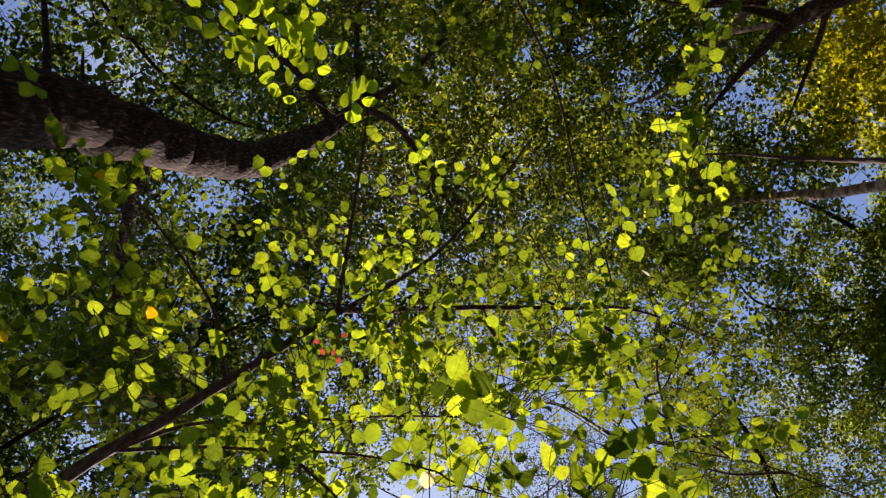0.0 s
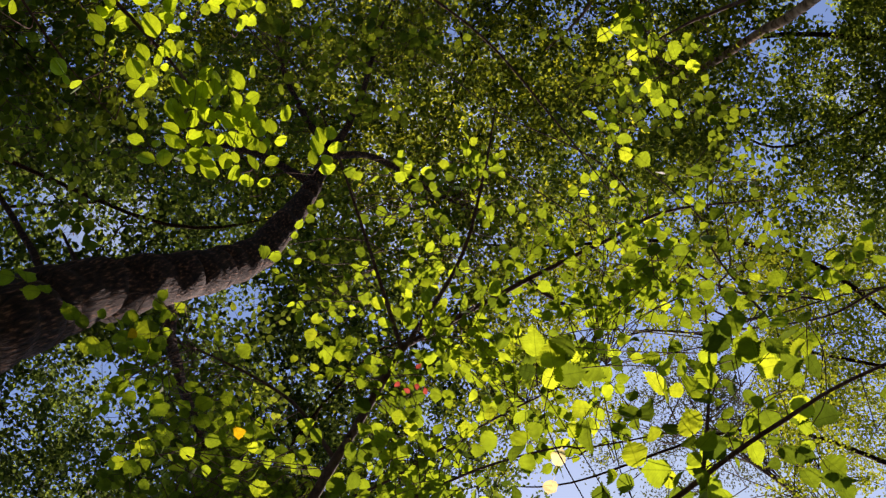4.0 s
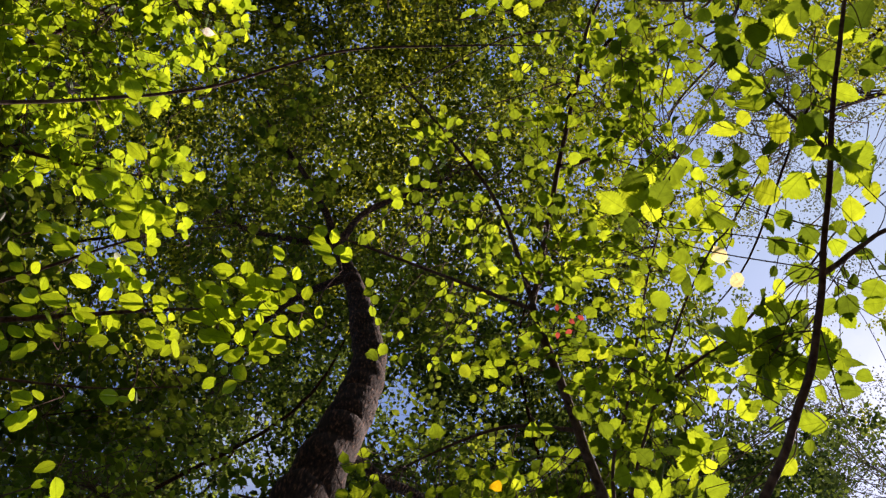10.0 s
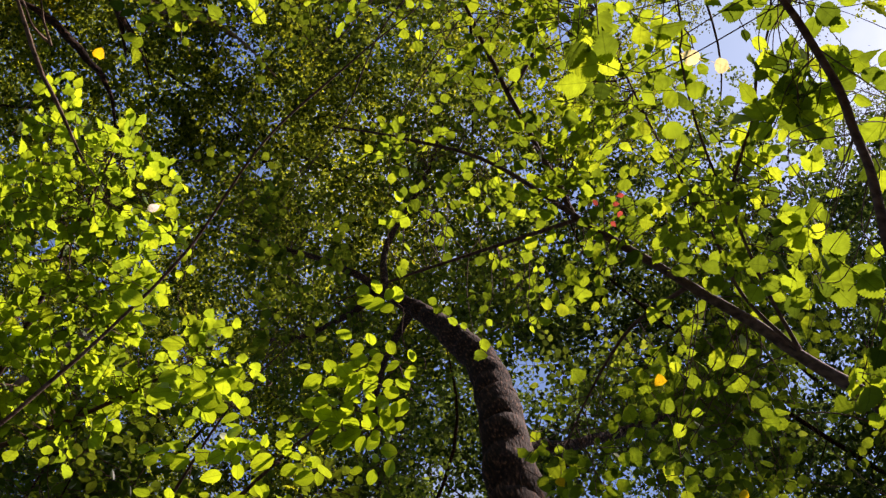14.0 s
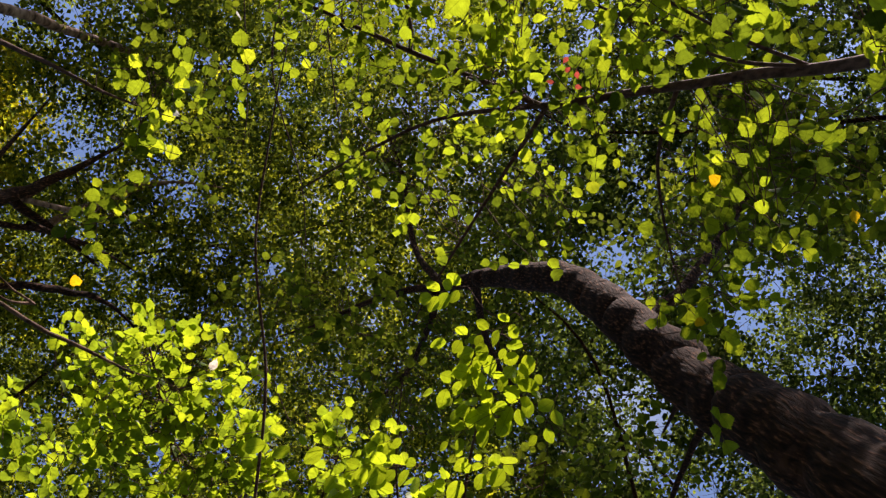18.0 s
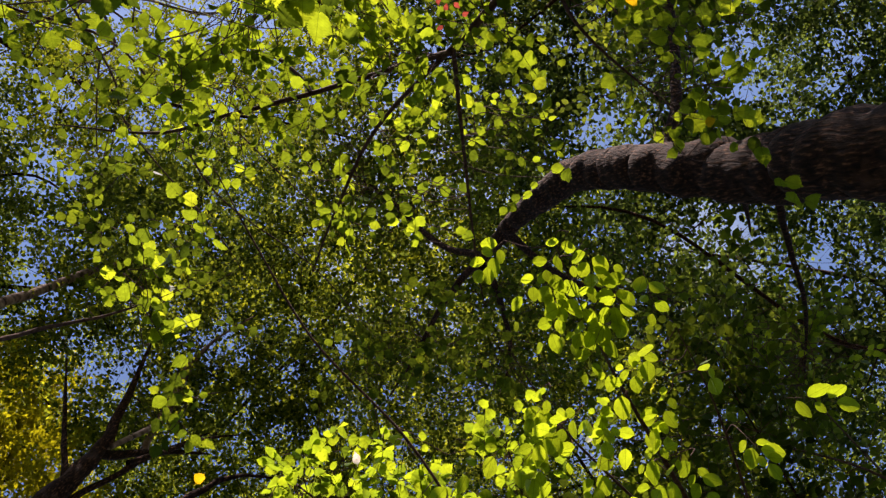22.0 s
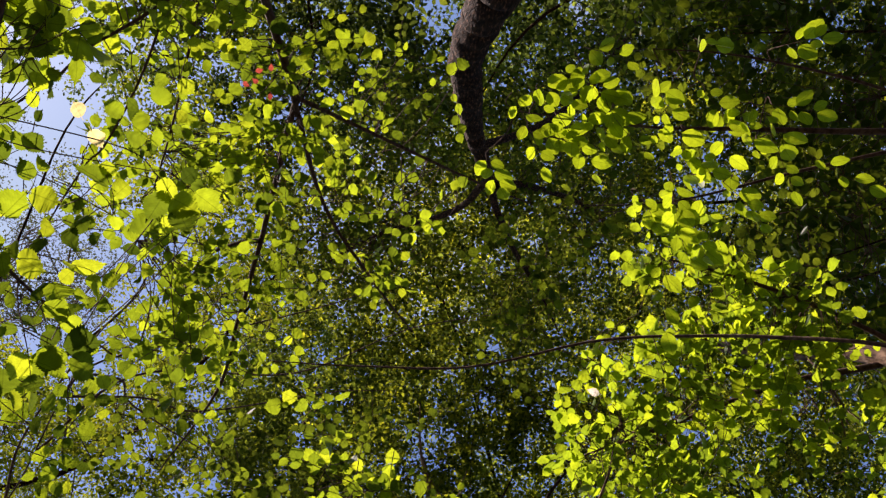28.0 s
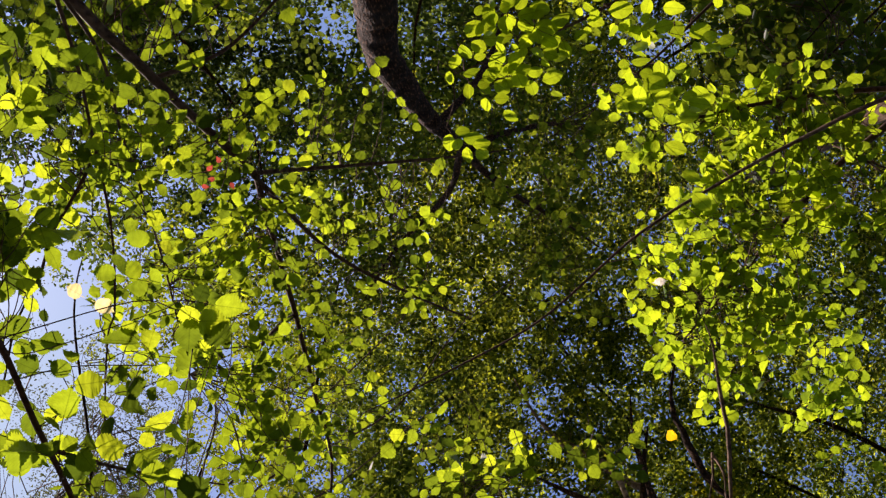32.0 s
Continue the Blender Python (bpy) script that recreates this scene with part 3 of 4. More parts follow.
# ---- the hazel sapling whose stem forks overhead ----
sapling = thing("hazel_sapling", (-1.35, 0.75, 0), "slender forked hazel sapling with broad toothed leaves", "sapling")
lines = [branch("stem", [(-1.35, 0.75, -0.1), (-1.22, 0.77, 1.5), (-1.08, 0.8, 2.7), (-1.0, 0.8, 3.2), (-0.88, 0.78, 3.61), (-0.65, 0.71, 4.14), (-0.3, 0.54, 4.64)],
                [0.03, 0.024, 0.0205, 0.0195, 0.018, 0.0165, 0.0145], sapling, TWIG_BARK, "grey-brown smooth stem", 10, 12, 0.05, 5)]
for n, (pts, r) in enumerate((
        ([(-0.31, 0.545, 4.63), (0.0, 0.57, 4.8), (0.31, 0.59, 4.94), (0.7, 0.61, 5.04), (1.05, 0.63, 5.1), (1.5, 0.8, 5.15)], [0.013, 0.012, 0.011, 0.009, 0.007, 0.003]),
        ([(-0.31, 0.55, 4.62), (0.07, 0.37, 4.98), (0.4, 0.04, 5.28), (0.6, -0.2, 5.46)], [0.011, 0.009, 0.007, 0.003]),
        ([(-0.32, 0.55, 4.62), (-0.27, 0.1, 4.99), (-0.22, -0.34, 5.28), (-0.2, -0.6, 5.4)], [0.010, 0.008, 0.006, 0.003]),
        ([(-0.9, 0.78, 3.57), (-0.69, 0.765, 3.82), (-0.517, 0.837, 4.05), (-0.311, 0.871, 4.2), (-0.018, 0.924, 4.4), (0.4, 1.0, 4.6)], [0.007, 0.006, 0.005, 0.0045, 0.004, 0.0025]),
        ([(-0.87, 0.775, 3.62), (-0.672, 0.815, 3.75), (-0.467, 0.895, 3.95), (-0.213, 0.967, 4.1), (0.05, 1.061, 4.2), (0.16, 1.137, 4.25), (0.481, 1.256, 4.3)], [0.007, 0.006, 0.005, 0.0045, 0.004, 0.0035, 0.0025]),
        ([(-0.44, 0.9, 3.97), (-0.335, 1.01, 4.0), (-0.234, 1.108, 4.0), (-0.111, 1.179, 3.98), (0.028, 1.28, 3.95), (0.225, 1.36, 3.9), (0.34, 1.443, 3.85)], [0.006, 0.006, 0.005, 0.005, 0.004, 0.003, 0.002]),
        ([(0.3, 0.59, 4.93), (0.36, 0.72, 5.0), (0.5, 0.85, 5.06), (0.9, 0.95, 5.12)], [0.011, 0.009, 0.006, 0.003]),
        ([(-0.66, 0.72, 4.13), (-0.75, 0.5, 4.35), (-0.95, 0.25, 4.5), (-1.15, 0.05, 4.6)], [0.009, 0.007, 0.005, 0.003]))):
    lines.append(branch("branch", pts, r, sapling, TWIG_BARK, "", 7, 8, 0.05, 31 + n))
sp = Spray()
near = np.vstack(lines)
for at, rad, n in (((-0.3, 0.6, 4.55), (0.4, 0.3, 0.25), 16), ((0.1, 0.85, 4.5), (0.45, 0.3, 0.22), 16), ((-0.5, 0.95, 4.1), (0.4, 0.25, 0.25), 18),
                   ((-0.95, 0.55, 4.0), (0.35, 0.35, 0.3), 14), ((0.7, 0.65, 5.0), (0.5, 0.35, 0.2), 14), ((0.1, 0.2, 5.1), (0.5, 0.4, 0.25), 12),
                   ((-1.1, 0.1, 4.3), (0.25, 0.2, 0.2), 6), ((0.5, 1.2, 4.3), (0.5, 0.3, 0.25), 6), ((-0.45, 0.2, 4.8), (0.3, 0.3, 0.2), 4),
                   ((0.81, 0.74, 4.41), (0.3, 0.2, 0.12), 5), ((0.98, 0.91, 3.97), (0.3, 0.18, 0.12), 5), ((0.52, 0.75, 4.57), (0.25, 0.2, 0.12), 5)):
    sp.mass(at, rad, int(n * 2.7), 5, 0.047, 0.24, near, 0.002, 0.6, tie=0.5)
for start, end in (
        ((-0.93, 0.07, 4.09), (-1.09, -0.0, 3.93)),
        ((-1.12, 0.08, 4.02), (-1.12, -0.14, 3.91)),
        ((-1.16, -0.18, 4.0), (-1.19, -0.33, 3.85)),
        ((-1.06, 0.11, 4.04), (-0.95, 0.01, 3.98)),
):
    sp.twig(start, end, 4, 0.055, 0.0016, 0.02, flat=0.3)
    sp.hang(near, start, 0.0016, 0.8)
sp.link(sapling, HAZEL_BLADES, LEAF_HAZEL, FOLIAGE_HAZEL, 300, label="broad toothed green leaves")

# ---- the hazel shrub with the lowest branch ----
shrub = thing("hazel_shrub", (-1.1, 0.5, 0), "hazel shrub with a low arching branch and large leaves", "shrub")
lines = [branch("stem", [(-1.1, 0.5, -0.1), (-1.03, 0.52, 1.0), (-0.82, 0.56, 2.05), (-0.52, 0.63, 2.62), (-0.32, 0.79, 2.88), (-0.15, 0.855, 2.98), (0.03, 0.885, 3.07), (0.32, 0.885, 3.16),
                          (0.56, 0.885, 3.22), (0.78, 0.9, 3.27), (1.2, 0.95, 3.3)],
                [0.022, 0.016, 0.0115, 0.0092, 0.0086, 0.0083, 0.0073, 0.0063, 0.0055, 0.0045, 0.0025], shrub, TWIG_BARK, "reddish-brown arching stem", 8, 12, 0.05, 8)]
for n, (pts, r) in enumerate((
        ([(0.03, 0.885, 3.07), (0.1, 0.98, 3.13), (0.18, 1.1, 3.18), (0.3, 1.4, 3.2)], [0.007, 0.006, 0.005, 0.003]),
        ([(0.3, 0.885, 3.15), (0.4, 0.8, 3.25), (0.48, 0.72, 3.35), (0.55, 0.62, 3.42)], [0.005, 0.004, 0.003, 0.002]))):
    lines.append(branch("branch", pts, r, shrub, TWIG_BARK, "", 7, 8, 0.05, 51 + n))
sp = Spray()
near = np.vstack(lines)
for at, rad, n in (((0.44, 0.78, 3.2), (0.2, 0.14, 0.12), 9), ((-0.07, 0.9, 3.2), (0.25, 0.15, 0.15), 9), ((0.1, 0.62, 3.6), (0.2, 0.14, 0.12), 8),
                   ((0.15, 1.05, 3.2), (0.25, 0.12, 0.12), 8), ((0.55, 0.95, 3.3), (0.3, 0.2, 0.15), 8), ((-0.3, 1.0, 3.2), (0.25, 0.2, 0.2), 8),
                   ((-0.61, 0.84, 3.34), (0.16, 0.14, 0.1), 9), ((-0.84, 0.83, 3.26), (0.16, 0.14, 0.1), 9), ((-0.58, 0.91, 3.88), (0.2, 0.16, 0.1), 9), ((-0.13, 0.87, 3.2), (0.16, 0.12, 0.1), 8)):
    sp.mass(at, rad, int(n * 0.9), 4, 0.05, 0.18, near, 0.0014, 0.55, tie=0.5)
for start, end in (
        ((0.37, 0.86, 3.11), (0.23, 0.81, 3.1)),
        ((0.34, 0.85, 3.12), (0.28, 0.87, 3.06)),
        ((0.31, 0.85, 3.13), (0.32, 0.76, 3.11)),
        ((0.07, 0.59, 3.26), (0.09, 0.48, 3.24)),
        ((0.08, 0.57, 3.26), (0.14, 0.5, 3.23)),
        ((0.47, 0.73, 3.14), (0.5, 0.6, 3.13)),
        ((0.47, 0.73, 3.14), (0.55, 0.67, 3.09)),
        ((-0.15, 0.86, 3.14), (-0.2, 0.82, 3.1)),
        ((0.2, 0.81, 3.16), (0.13, 0.78, 3.13)),
        ((0.19, 0.64, 3.23), (0.1, 0.66, 3.18)),
        ((-0.1, 0.86, 3.15), (-0.06, 0.8, 3.12)),
        ((-0.19, 0.8, 3.17), (-0.16, 0.75, 3.14)),
        ((-0.5, 0.77, 3.15), (-0.57, 0.79, 3.11)),
        ((-0.53, 0.84, 3.1), (-0.59, 0.84, 3.06)),
        ((-0.57, 0.74, 3.2), (-0.52, 0.77, 3.16)),
        ((-0.68, 0.82, 3.1), (-0.71, 0.74, 3.06)),
        ((-0.77, 0.69, 3.1), (-0.82, 0.7, 3.06)),
        ((-0.79, 0.78, 3.05), (-0.82, 0.72, 3.01)),
):
    sp.twig(start, end, 3, 0.062, 0.0014, 0.02, flat=0.45, spread=1.2, first=0.3)
    sp.hang(near, start, 0.0015, 0.7)
sp.link(shrub, HAZEL_BLADES, LEAF_HAZEL, FOLIAGE_HAZEL, 300, label="large toothed leaves")

# ---- the beech sapling with the bright oval leaves ----
beech = thing("beech_sapling", (-0.9, -2.3, 0), "young beech with flat sprays of bright oval leaves", "sapling")
lines = [branch("stem", [(-0.9, -2.3, -0.1), (-0.88, -2.25, 2.0), (-0.8, -2.0, 3.5), (-0.7, -1.5, 4.1), (-0.6, -1.05, 4.25), (-0.52, -0.7, 4.3), (-0.48, -0.3, 4.45)],
                [0.04, 0.034, 0.024, 0.012, 0.008, 0.005, 0.002], beech, TWIG_BARK, "thin grey stem", 8, 10, 0.04, 9)]
for n, (pts, r) in enumerate((
        ([(-0.74, -1.7, 3.95), (-0.5, -1.3, 4.2), (-0.3, -0.95, 4.3), (-0.2, -0.65, 4.35)], [0.008, 0.006, 0.004, 0.002]),
        ([(-0.76, -1.8, 3.85), (-0.85, -1.4, 4.1), (-0.85, -1.0, 4.2), (-0.8, -0.7, 4.25)], [0.008, 0.006, 0.004, 0.002]))):
    lines.append(branch("branch", pts, r, beech, TWIG_BARK, "", 7, 8, 0.05, 61 + n))
sp = Spray()
near = np.vstack(lines)
for start, end in (
        ((-0.64, -0.54, 4.26), (-0.42, -0.75, 4.15)),
        ((-0.62, -0.62, 4.28), (-0.42, -0.59, 4.17)),
        ((-0.75, -0.71, 4.21), (-0.47, -0.87, 4.1)),
        ((-0.75, -0.81, 4.26), (-0.49, -0.77, 4.15)),
        ((-0.49, -0.93, 4.16), (-0.39, -0.97, 4.05)),
        ((-0.71, -0.89, 4.18), (-0.59, -0.98, 4.07)),
        ((-0.53, -0.26, 4.36), (-0.29, -0.43, 4.25)),
        ((-0.5, -0.43, 4.31), (-0.31, -0.61, 4.2)),
        ((-0.66, -0.98, 4.11), (-0.51, -1.06, 4.0)),
        ((-0.68, -1.1, 4.06), (-0.67, -1.21, 3.95)),
        ((-0.39, -0.89, 4.26), (-0.22, -0.94, 4.15)),
        ((-0.3, -0.79, 4.28), (-0.2, -0.85, 4.17)),
        ((-0.59, -1.13, 4.08), (-0.41, -1.21, 3.97)),
        ((-0.88, -1.08, 4.06), (-0.9, -1.15, 3.95)),
        ((-0.29, -0.23, 4.41), (-0.17, -0.31, 4.3)),
        ((-0.58, -0.34, 4.36), (-0.54, -0.46, 4.25)),
        ((-0.25, -0.93, 4.21), (-0.08, -1.0, 4.1)),
        ((-0.23, -0.99, 4.18), (-0.13, -1.03, 4.07)),
        ((-0.39, -1.03, 4.11), (-0.28, -1.15, 4.0)),
        ((-0.67, -0.46, 4.31), (-0.59, -0.61, 4.2)),
        ((-0.41, -0.35, 4.36), (-0.4, -0.5, 4.25)),
):
    sp.twig(start, end, 7, 0.068, 0.0016, 0.02, flat=0.2, spread=1.05, first=0.1)
    if rng.random() < 0.7:
        shift = rng.normal(size=3) * [0.09, 0.09, 0.05]
        sp.twig(np.array(start) + shift, np.array(end) + shift * 1.6, 5, 0.068, 0.0016, 0.02, flat=0.3, spread=1.05, first=0.1)
    k = np.argmin(np.linalg.norm(near - np.array(start), axis=1))
    sp.twigs.append(tube(curve([near[k], (near[k] + np.array(start)) / 2 + rng.normal(size=3) * 0.03, start], 5), [0.003, 0.002], 4))
sp.link(beech, BEECH_BLADES, LEAF_BEECH, FOLIAGE_BEECH, 300, label="oval bright green leaves")

# ---- the young lime with the long thin bough; part of its sunlit look is colour ----
lime = thing("young_lime_tree", (0.1, -2.9, 0), "young lime tree, its lower leaves bright by colour and sun", "tree")
lines = [branch("trunk", [(0.1, -2.9, -0.1), (0.08, -2.8, 2.0), (0.05, -2.5, 3.6), (0.05, -2.2, 4.7), (0.18, -2.05, 5.4), (0.4, -2.0, 6.6)],
                [0.075, 0.07, 0.06, 0.05, 0.042, 0.02], lime, PALE_BARK, "flaking pale brown bark", 8, 12, 0.06, 19)]
for n, (pts, r) in enumerate((
        ([(0.05, -2.4, 3.7), (0.0, -2.0, 3.65), (0.0, -1.62, 3.81), (0.08, -1.36, 4.07), (0.18, -1.1, 4.29), (0.31, -0.83, 4.48), (0.56, -0.42, 4.66), (0.72, 0.08, 4.82), (0.8, 0.4, 4.9)],
         [0.010, 0.009, 0.008, 0.007, 0.006, 0.0055, 0.005, 0.004, 0.002]),
        ([(0.07, -2.2, 4.7), (0.3, -1.8, 4.8), (0.6, -1.4, 4.85), (0.9, -1.0, 4.9)], [0.016, 0.013, 0.009, 0.003]),
        ([(0.06, -2.3, 4.4), (-0.05, -1.9, 4.6), (-0.1, -1.5, 4.7), (-0.1, -1.1, 4.75)], [0.014, 0.011, 0.008, 0.003]))):
    lines.append(branch("bough", pts, r, lime, TWIG_BARK, "", 7, 8, 0.05, 71 + n))
lines.append(branch("bough", [(1.9, -1.31, 5.38), (1.84, -1.27, 5.48), (1.76, -1.23, 5.58), (1.63, -1.22, 5.75), (1.52, -1.23, 5.89), (1.39, -1.28, 6.03), (1.2, -1.41, 6.15)], [0.004, 0.014, 0.021, 0.022, 0.017, 0.011, 0.004], lime, BARK, "", 7, 10, 0.06, 76))
lines.append(branch("stalk", [(1.19, -0.8, 3.92), (1.1, -0.87, 4.05), (1.03, -0.93, 4.17), (0.92, -0.98, 4.3), (0.77, -1.06, 4.48)], [0.005, 0.0075, 0.008, 0.007, 0.004], lime, PALE_BARK, "thin pale stalk", 7, 8, 0.05, 77))
for n, pts in enumerate(([(0.12, -1.86, 4.82), (0.27, -1.95, 4.65), (0.45, -1.98, 4.49)], [(0.23, -1.95, 4.71), (0.3, -1.99, 4.62), (0.34, -2.04, 4.52)], [(0.12, -1.84, 4.83), (0.2, -1.79, 4.8), (0.32, -1.76, 4.75)], [(1.2, -0.94, 4.44), (1.26, -0.9, 4.37), (1.33, -0.84, 4.3)], [(1.21, -0.94, 4.44), (1.26, -0.94, 4.36), (1.33, -0.9, 4.28)])):
    branch("dead_twig", pts, [0.006, 0.005, 0.003], lime, PALE_BARK, "pale dead hanging twig", 6, 6, 0.1, 170 + n)
sp = Spray()
near = np.vstack(lines)
for at, rad, n in (((0.66, -1.22, 4.75), (0.5, 0.42, 0.2), 54), ((0.23, -1.6, 4.65), (0.42, 0.42, 0.16), 46), ((-0.08, -1.25, 4.7), (0.25, 0.3, 0.1), 12),
                   ((0.36, -1.95, 4.5), (0.4, 0.35, 0.15), 17), ((1.0, -1.5, 4.9), (0.4, 0.4, 0.12), 22), ((1.3, -1.9, 5.0), (0.5, 0.4, 0.12), 18)):
    sp.mass(at, rad, int(n * 1.4), 6, 0.049, 0.22, near, 0.002, 0.6)
sp.link(lime, HAZEL_BLADES, LEAF_LIME, FOLIAGE_LIMELEAF, 300, label="crowded heart-shaped leaves, brightened by colour and sun")

# ---- the pale birch ----
birch = thing("birch_tree", (6.4, -0.6, 0), "tall birch with pale peeling bark", "tree")
lines = [branch("trunk", [(6.4, -0.6, -0.2), (6.0, -0.45, 4.0), (5.4, -0.15, 7.6), (4.8, 0.12, 9.6), (4.45, 0.2, 10.35), (4.08, 0.26, 11.2), (3.85, 0.3, 11.7)],
                [0.16, 0.12, 0.085, 0.062, 0.055, 0.046, 0.02], birch, BIRCH_BARK, "pale peeling bark with dark marks", 8, 14, 0.04, 23)]
for n, (pts, r, mat) in enumerate((
        ([(5.75, -0.35, 5.6), (5.2, -1.6, 6.8), (3.94, -1.71, 8.15), (3.89, -1.68, 8.42), (3.78, -1.6, 8.84), (3.69, -1.52, 9.24), (3.65, -1.34, 9.74), (3.59, -1.09, 10.35), (3.54, -0.74, 11.15)], [0.15, 0.14, 0.125, 0.115, 0.095, 0.075, 0.055, 0.035, 0.012], BARK),
        ([(3.71, -1.54, 9.23), (3.62, -1.71, 9.68), (3.44, -1.94, 10.26), (3.24, -2.23, 10.92)], [0.05, 0.045, 0.032, 0.01], BARK),
        ([(3.88, -1.76, 8.29), (3.79, -1.78, 8.8), (3.59, -1.82, 9.45), (3.37, -1.86, 10.09), (3.14, -1.99, 10.9)], [0.04, 0.034, 0.028, 0.022, 0.008], BARK),
        ([(3.82, -1.61, 8.7), (3.95, -1.41, 9.13), (4.16, -1.01, 9.88), (4.34, -0.59, 10.61)], [0.036, 0.03, 0.02, 0.008], BARK),
        ([(3.9, -1.55, 9.1), (3.33, -1.54, 10.16), (3.24, -1.25, 10.56), (2.83, -0.96, 10.94), (2.3, -0.8, 11.3)], [0.032, 0.03, 0.025, 0.018, 0.01], BIRCH_BARK),
        ([(3.05, -1.04, 11.5), (3.21, -1.18, 11.22), (3.38, -1.43, 10.92), (3.57, -1.63, 10.6), (3.72, -1.87, 10.27)], [0.03, 0.032, 0.036, 0.04, 0.045], BIRCH_BARK),
        ([(3.39, -1.68, 9.12), (3.22, -1.78, 9.61), (3.04, -1.89, 10.2), (2.82, -2.13, 10.97)], [0.03, 0.028, 0.02, 0.008], BARK))):
    lines.append(branch("limb", pts, r, birch, mat, "", 7, 8, 0.05, 81 + n))
sp = Spray()
near = np.vstack(lines)
for at, rad, n in (((3.6, 0.3, 11.6), (1.0, 1.0, 0.8), 60), ((3.2, -0.9, 11.2), (0.9, 0.8, 0.6), 40), ((4.4, 1.0, 10.8), (0.8, 0.8, 0.6), 30), ((3.5, -1.4, 10.2), (0.6, 0.6, 0.6), 30)):
    sp.mass(at, rad, n, 9, 0.06, 0.4, near)
sp.link(birch, [SMALL_BLADE], LEAF_HAZEL, FOLIAGE_CANOPY, 0, label="small green birch leaves")

# ---- a slender rowan in the middle storey ----
rowan = thing("slender_young_tree", (2.9, 0.4, 0), "slender young tree with sunlit toothed leaves", "tree")
lines = [branch("stem", [(2.9, 0.4, -0.1), (2.95, 0.3, 2.5), (2.39, -0.05, 5.0), (2.3, -0.09, 5.5), (2.15, -0.11, 5.8), (1.93, -0.14, 6.05), (1.66, -0.14, 6.25)], [0.04, 0.034, 0.016, 0.014, 0.012, 0.009, 0.004], rowan, TWIG_BARK, "thin dark stem", 8, 10, 0.04, 27)]
sp = Spray()
for at, rad, n in (((1.45, -0.12, 6.15), (0.5, 0.5, 0.25), 34), ((1.5, -0.7, 6.0), (0.4, 0.4, 0.25), 16)):
    sp.mass(at, rad, n, 5, 0.075, 0.3, lines[0], 0.003, 0.45)
sp.link(rowan, HAZEL_BLADES, LEAF_HAZEL, FOLIAGE_HAZEL, 200, label="toothed leaves")

# ---- hornbeams of the middle storey ----
for kx, ky, masses in ((4.7, 3.4, (((0.9, 0.35, 6.5), (0.7, 0.6, 0.4), 28), ((0.2, -0.15, 6.8), (0.6, 0.5, 0.4), 22), ((1.9, 0.9, 6.9), (0.8, 0.7, 0.4), 28), ((0.7, 1.6, 6.8), (0.7, 0.6, 0.4), 20), ((0.5, -0.8, 6.7), (0.8, 0.5, 0.4), 30), ((1.3, -0.2, 7.1), (0.7, 0.6, 0.4), 22))),
                       (-4.2, -3.6, (((-1.1, -1.6, 5.9), (0.6, 0.6, 0.4), 22), ((-1.7, -1.2, 6.4), (0.6, 0.6, 0.4), 14), ((-0.5, -2.2, 5.6), (0.7, 0.5, 0.4), 30), ((-0.2, -1.2, 6.8), (0.6, 0.6, 0.4), 14))),
                       (-4.4, 3.5, (((-1.4, 1.3, 6.2), (0.6, 0.6, 0.4), 90), ((-2.0, 0.9, 5.8), (0.6, 0.5, 0.4), 60), ((-0.5, 1.5, 6.6), (0.6, 0.6, 0.4), 30), ((-1.9, 1.9, 5.6), (0.6, 0.6, 0.4), 40)))):
    horn = thing("hornbeam_tree", (kx, ky, 0), "slim hornbeam with toothed leaves coloured as half shaded", "tree", "hornbeams")
    lines = [branch("trunk", [(kx, ky, -0.1), (kx * 0.97, ky * 0.97, 2.5), (kx * 0.92, ky * 0.95, 4.6), (kx * 0.86, ky * 0.88, 6.6)], [0.08, 0.07, 0.05, 0.02], horn, BARK, "smooth grey trunk", 8, 10, 0.04, 15)]
    sp = Spray()
    for n, (at, rad, count) in enumerate(masses):
        # the first bough leaves the trunk, the others fork from it
        s = np.array([kx * 0.93, ky * 0.95, 4.6]) if n == 0 else lines[1][int(len(lines[1]) * rng.uniform(0.35, 0.75))]
        e, gap = np.array(at), np.linalg.norm(np.array(at) - s)
        bends = [s + (e - s) * f + rng.normal(size=3) * 0.07 * gap for f in (0.25, 0.5, 0.75)]
        lines.append(branch("bough", [s, *bends, e], [0.008, 0.0065, 0.005, 0.0035, 0.002], horn, TWIG_BARK, "", 7, 8, 0.05, 130 + n))
        sp.mass(at, rad, count, 6, 0.06, 0.32, np.vstack(lines), 0.0028, 0.5)
    sp.link(horn, HAZEL_BLADES[:2], LEAF_HORNBEAM, FOLIAGE_HORNBEAM, 150, label="toothed leaves in a dim, half-shaded colour")

